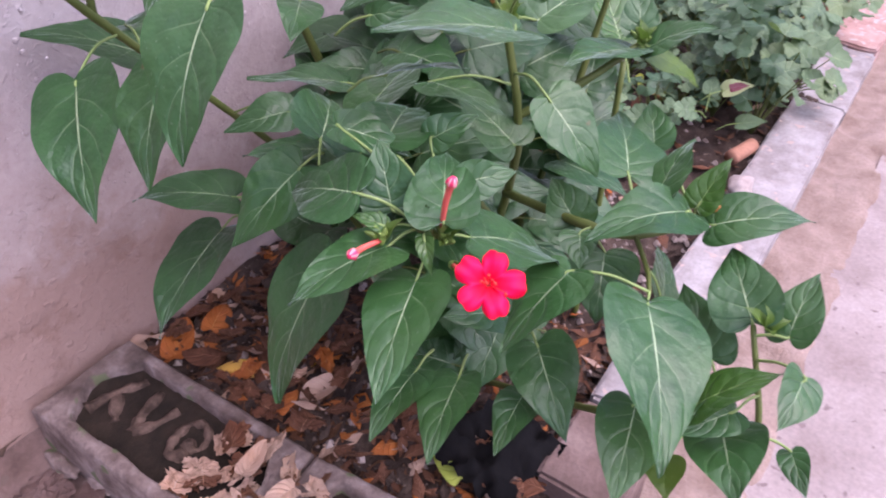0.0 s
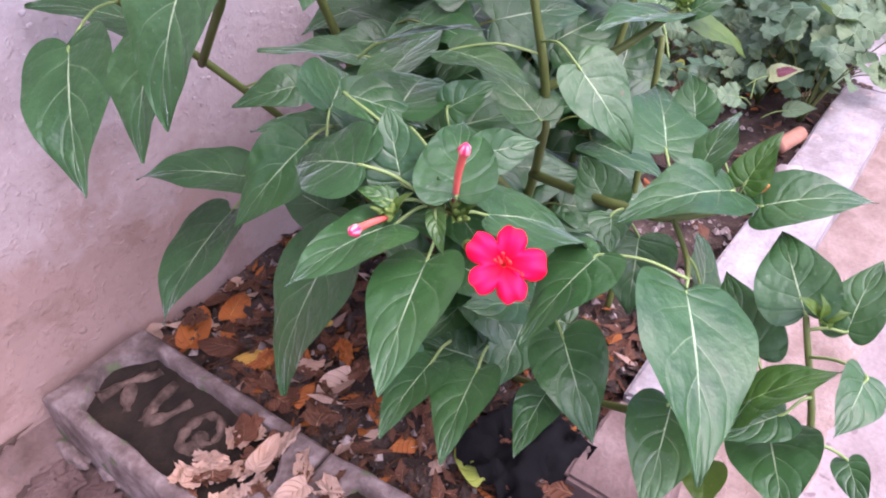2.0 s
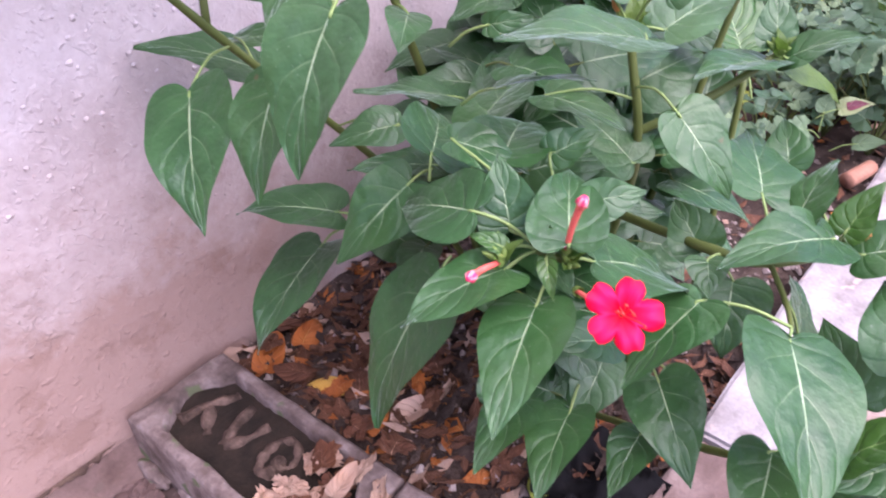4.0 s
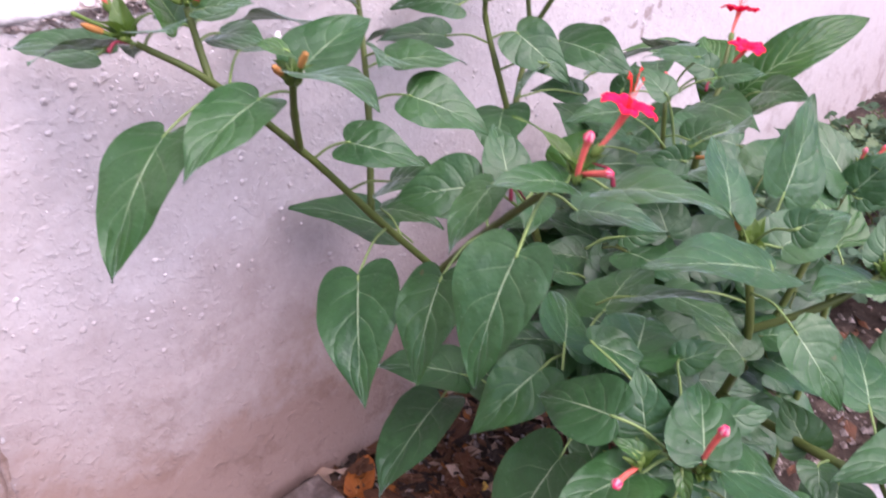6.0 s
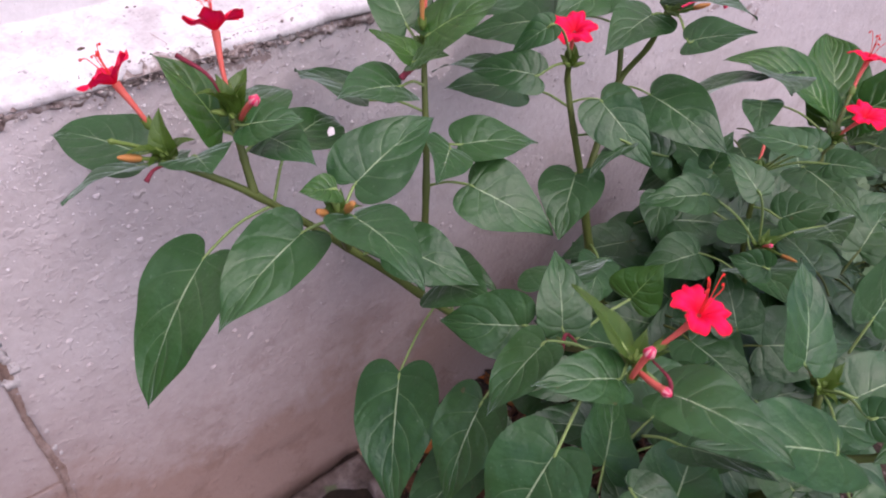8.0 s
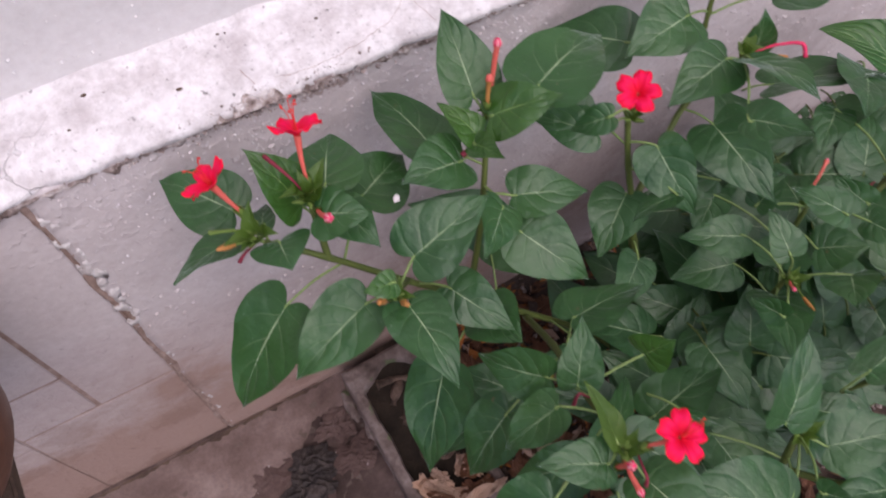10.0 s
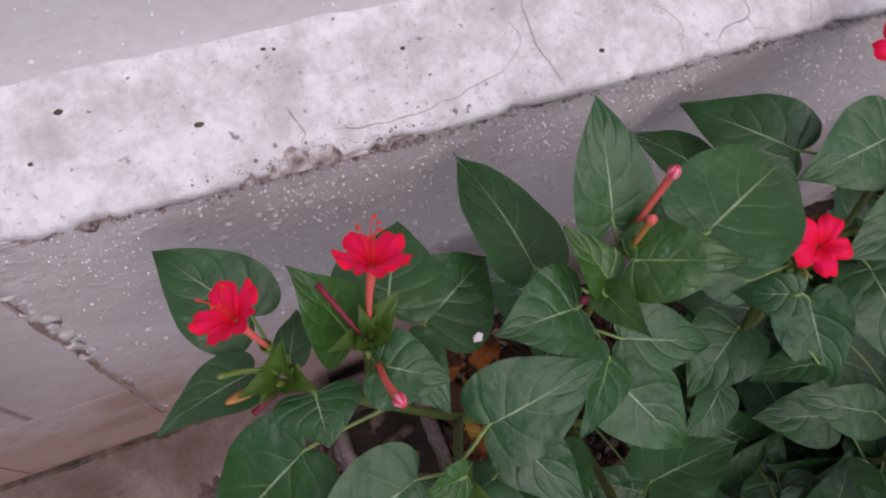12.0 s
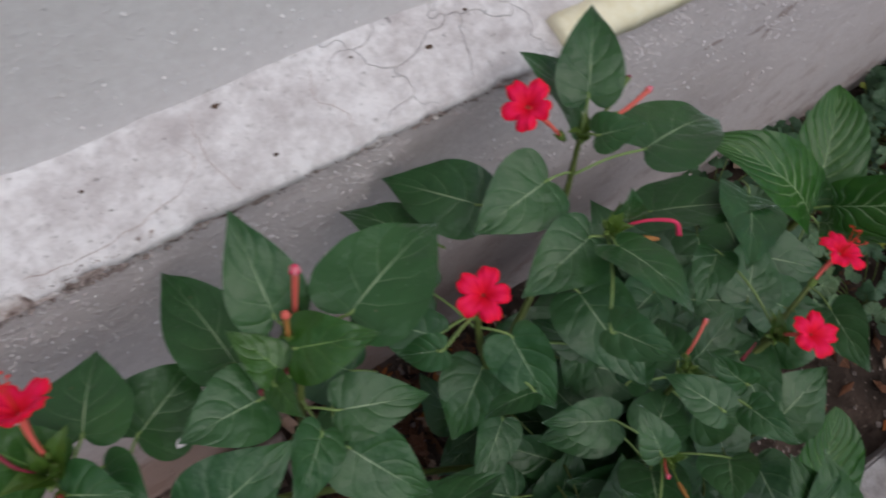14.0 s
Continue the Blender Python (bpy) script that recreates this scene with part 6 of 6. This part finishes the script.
# fine litter over the soil, past counting
verts, faces, uvs = [], [], []
r = random.Random(8)
for i in range(2600):
    x, y = (r.uniform(0.29, 0.62), r.uniform(0.09, 0.54)) if i < 1900 else (r.uniform(0.6, 1.9), r.uniform(0.09, 0.54))
    z = soil_height(x, y) + r.uniform(0.001, 0.010)
    a, size = r.uniform(0, 6.28), r.uniform(0.006, 0.020)
    d = Vector((math.cos(a), math.sin(a), r.uniform(-0.4, 0.4))) * size
    s = Vector((-math.sin(a), math.cos(a), r.uniform(-0.5, 0.5))) * size * r.uniform(0.2, 0.6)
    c, k = Vector((x, y, z)), len(verts)
    h = Vector((0, 0, size * r.uniform(-0.2, 0.3)))
    verts += [c - d, c - d * 0.2 + s, c + d, c - d * 0.1 - s, c + h]
    uvs += [(0.5, 0), (1, 0.5), (0.5, 1), (0, 0.5), (0.6, 0.5)]
    faces += [(k, k + 1, k + 4), (k + 1, k + 2, k + 4), (k + 2, k + 3, k + 4), (k + 3, k, k + 4)]
litter_me = mesh_of("leaf_litter", verts, faces, [DRY_BROWN, DRY_PALE, DRY_ORANGE, SOIL], uvs, picks=[(0, 0, 3, 0, 0, 3, 3, 0, 1, 3, 0, 2, 3, 0, 0, 3)[i // 4 % 16] for i, f in enumerate(faces)])
tagged(new("leaf_litter", litter_me), "brown leaf litter and crumbs scattered over the soil", "litter", kind="stuff")
# pebbles and clods
verts, faces = [], []
for i in range(1500):
    x, y = (r.uniform(0.30, 0.9), r.uniform(0.085, 0.53)) if i < 900 else (r.uniform(0.8, 2.2), r.uniform(0.085, 0.53))
    rad = r.choice((0.002, 0.003, 0.004, 0.006))
    c, k = Vector((x, y, soil_height(x, y) + rad * 0.4)), len(verts)
    for dd in ((1, 0, 0), (0, 1, 0), (-1, 0, 0), (0, -1, 0), (0, 0, 1), (0.6, 0.6, 0.6), (-0.6, -0.5, 0.6)):
        verts.append(c + Vector(dd) * rad * r.uniform(0.7, 1.25))
    faces += [(k, k + 1, k + 5), (k + 1, k + 4, k + 5), (k + 4, k, k + 5), (k + 1, k + 2, k + 4), (k + 2, k + 3, k + 6), (k + 3, k + 4, k + 6), (k + 4, k + 2, k + 6), (k + 3, k, k + 4)]
tagged(new("pebbles", mesh_of("pebbles", verts, faces, PEBBLE, smooth=False)), "small pebbles and earth clods on the soil", "pebbles", kind="stuff")

# torn black plastic, dark crust, shard, stones, pot
verts, faces = [], []
nx, ny = 16, 16
for j in range(ny + 1):
    for i in range(nx + 1):
        u, v = i / nx - 0.5, j / ny - 0.5
        rag = 1 + 0.25 * fuzz(u, v, 1, 4)
        x, y = 0.398 + (u * 0.10 + v * 0.02) * rag, 0.130 + (v * 0.09 - u * 0.02) * rag
        verts.append((x, y, 0.066 + 0.020 * fuzz(x, y, 2, 30) + 0.012 * fuzz(x, y, 5, 70)))
faces = [(j * (nx + 1) + i, j * (nx + 1) + i + 1, (j + 1) * (nx + 1) + i + 1, (j + 1) * (nx + 1) + i) for j in range(ny) for i in range(nx)]
tagged(new("plastic_scrap", mesh_of("plastic_scrap", verts, faces, plastic)), "crumpled black plastic scrap half buried in the soil", "plastic scrap")


def crust(cx, cy, size, seed, mat=None, tall=0.012):
    r = random.Random(seed)
    bm = bmesh.new()
    bmesh.ops.create_icosphere(bm, subdivisions=4, radius=1.0)
    for v in bm.verts:
        d = 1 + 0.55 * fuzz(v.co.x, v.co.y, seed, 1.6) + 0.12 * fuzz(v.co.x, v.co.y, v.co.z + seed, 6)
        v.co = Vector((cx + v.co.x * size * d, cy + v.co.y * size * 0.75 * d, max(-0.002, v.co.z) * tall * (1 + 0.8 * fuzz(v.co.x, v.co.y, seed + 3, 5)) + 0.009))
    me = bpy.data.meshes.new("dark_crust")
    bm.to_mesh(me)
    bm.free()
    me.materials.append(mat or DARK_CRUST)
    tagged(new("dark_crust", me), "dark flaky crust of dried moss and mud on the concrete", "crust", "crust patches")


crust(0.075, 0.448, 0.032, 3)
crust(0.062, 0.425, 0.040, 4)
crust(0.040, 0.440, 0.062, 5, FLAKE, 0.004)
crust(0.135, 0.435, 0.034, 8, FLAKE, 0.004)
crust(0.128, 0.485, 0.026, 9, FLAKE, 0.005)
path = curve_points([(1.055, 0.115, 0.070), (1.08, 0.106, 0.073), (1.105, 0.098, 0.076)], 6)
v, f, uv = tube_mesh(path, [0.012 - 0.0001 * i for i in range(len(path))], 18, True)
tagged(new("terracotta_shard", mesh_of("terracotta_shard", v, f, TERRACOTTA, uv)), "broken terracotta pipe piece leaning on the kerb", "terracotta shard")


def stone(at, size, seed, mat, label):
    bm = bmesh.new()
    bmesh.ops.create_icosphere(bm, subdivisions=3, radius=1.0)
    for v in bm.verts:
        v.co = Vector(at) + Vector((v.co.x * size[0], v.co.y * size[1], v.co.z * size[2])) * (1 + 0.3 * fuzz(v.co.x, v.co.y, v.co.z + seed, 1.3))
    me = bpy.data.meshes.new("stone")
    bm.to_mesh(me)
    bm.free()
    me.materials.append(mat)
    for poly in me.polygons:
        poly.use_smooth = True
    tagged(new("stone", me), label, "stone", "loose stones")


stone((0.158, 0.500, 0.010), (0.010, 0.026, 0.010), 1, BRICK, "grey-brown elongated stone against the brick")
stone((0.168, 0.452, 0.008), (0.008, 0.020, 0.008), 2, BRICK, "grey-brown elongated stone against the brick")
stone((0.960, 0.075, 0.085), (0.022, 0.018, 0.014), 3, STONE, "pale stone on the kerb edge")
for k in range(14):
    stone((r.uniform(1.9, 2.9), r.uniform(0.12, 0.6), 0.09), (r.uniform(0.02, 0.05), r.uniform(0.02, 0.04), 0.02), 10 + k, PEBBLE, "brownish stone among the litter")
pot = thing("clay_pot", "reddish-brown round clay pot on a bracket at the wall", "pot", at=POT)
verts, faces = [], []
prof = ((0.0, 0.0), (0.045, 0.0), (0.066, 0.022), (0.080, 0.050), (0.087, 0.082), (0.083, 0.114), (0.070, 0.138), (0.062, 0.146), (0.064, 0.158), (0.056, 0.160), (0.054, 0.140), (0.0, 0.130))
for rad, z in prof:
    verts += [(POT[0] + rad * math.cos(a * math.pi / 24), POT[1] + rad * math.sin(a * math.pi / 24), POT[2] + z) for a in range(48)]
faces = [(i * 48 + a, i * 48 + (a + 1) % 48, (i + 1) * 48 + (a + 1) % 48, (i + 1) * 48 + a) for i in range(len(prof) - 1) for a in range(48)]
put("body", mesh_of("body", verts, faces, BROWN_POT), pot)
bm = bmesh.new()
box(bm, (POT[0] - 0.05, POT[1] - 0.05, POT[2] - 0.014), (POT[0] + 0.05, YW + 0.004, POT[2] + 0.001), 0.002)
part("bracket", bm, BARK, pot, "plain dark wall bracket")

# white scrap caught on a leaf
verts = [(0.2195, 0.4310, 0.6000), (0.2235, 0.4305, 0.6005), (0.2245, 0.4330, 0.6035), (0.2225, 0.4345, 0.6040), (0.2200, 0.4335, 0.6020), (0.2218, 0.4322, 0.6035)]
tagged(new("paper_scrap", mesh_of("paper_scrap", verts, [(0, 1, 5), (1, 2, 5), (2, 3, 5), (3, 4, 5), (4, 0, 5)], PIMPLE)), "tiny white scrap caught on a leaf", "scrap")

# dark trunk and twigs past the end of the wall
trunk = thing("dead_shrub", "dark bare woody stems past the end of the wall", "shrub", at=(2.5, 0.5, 0.0))
for k in range(9):
    x, y = 2.45 + 0.08 * k, 0.35 + 0.35 * math.sin(k * 2.2) ** 2
    tube("branch", [(x, y, 0.0), (x + 0.03 * math.sin(k), y + 0.05, 0.4), (x + 0.1 * math.sin(k * 3), y + 0.05 * math.cos(k), 1.0)], 0.022 if k % 3 == 0 else 0.010, 0.006, BARK, trunk)
bm = bmesh.new()
box(bm, (2.9, -0.5, -0.02), (3.1, 3.0, 0.45))
me = bpy.data.meshes.new("wall_far")
bm.to_mesh(me)
bm.free()
me.materials.append(BARK)
tagged(new("wall_far", me), "dark brown wall far along the bed", "wall", kind="structure")
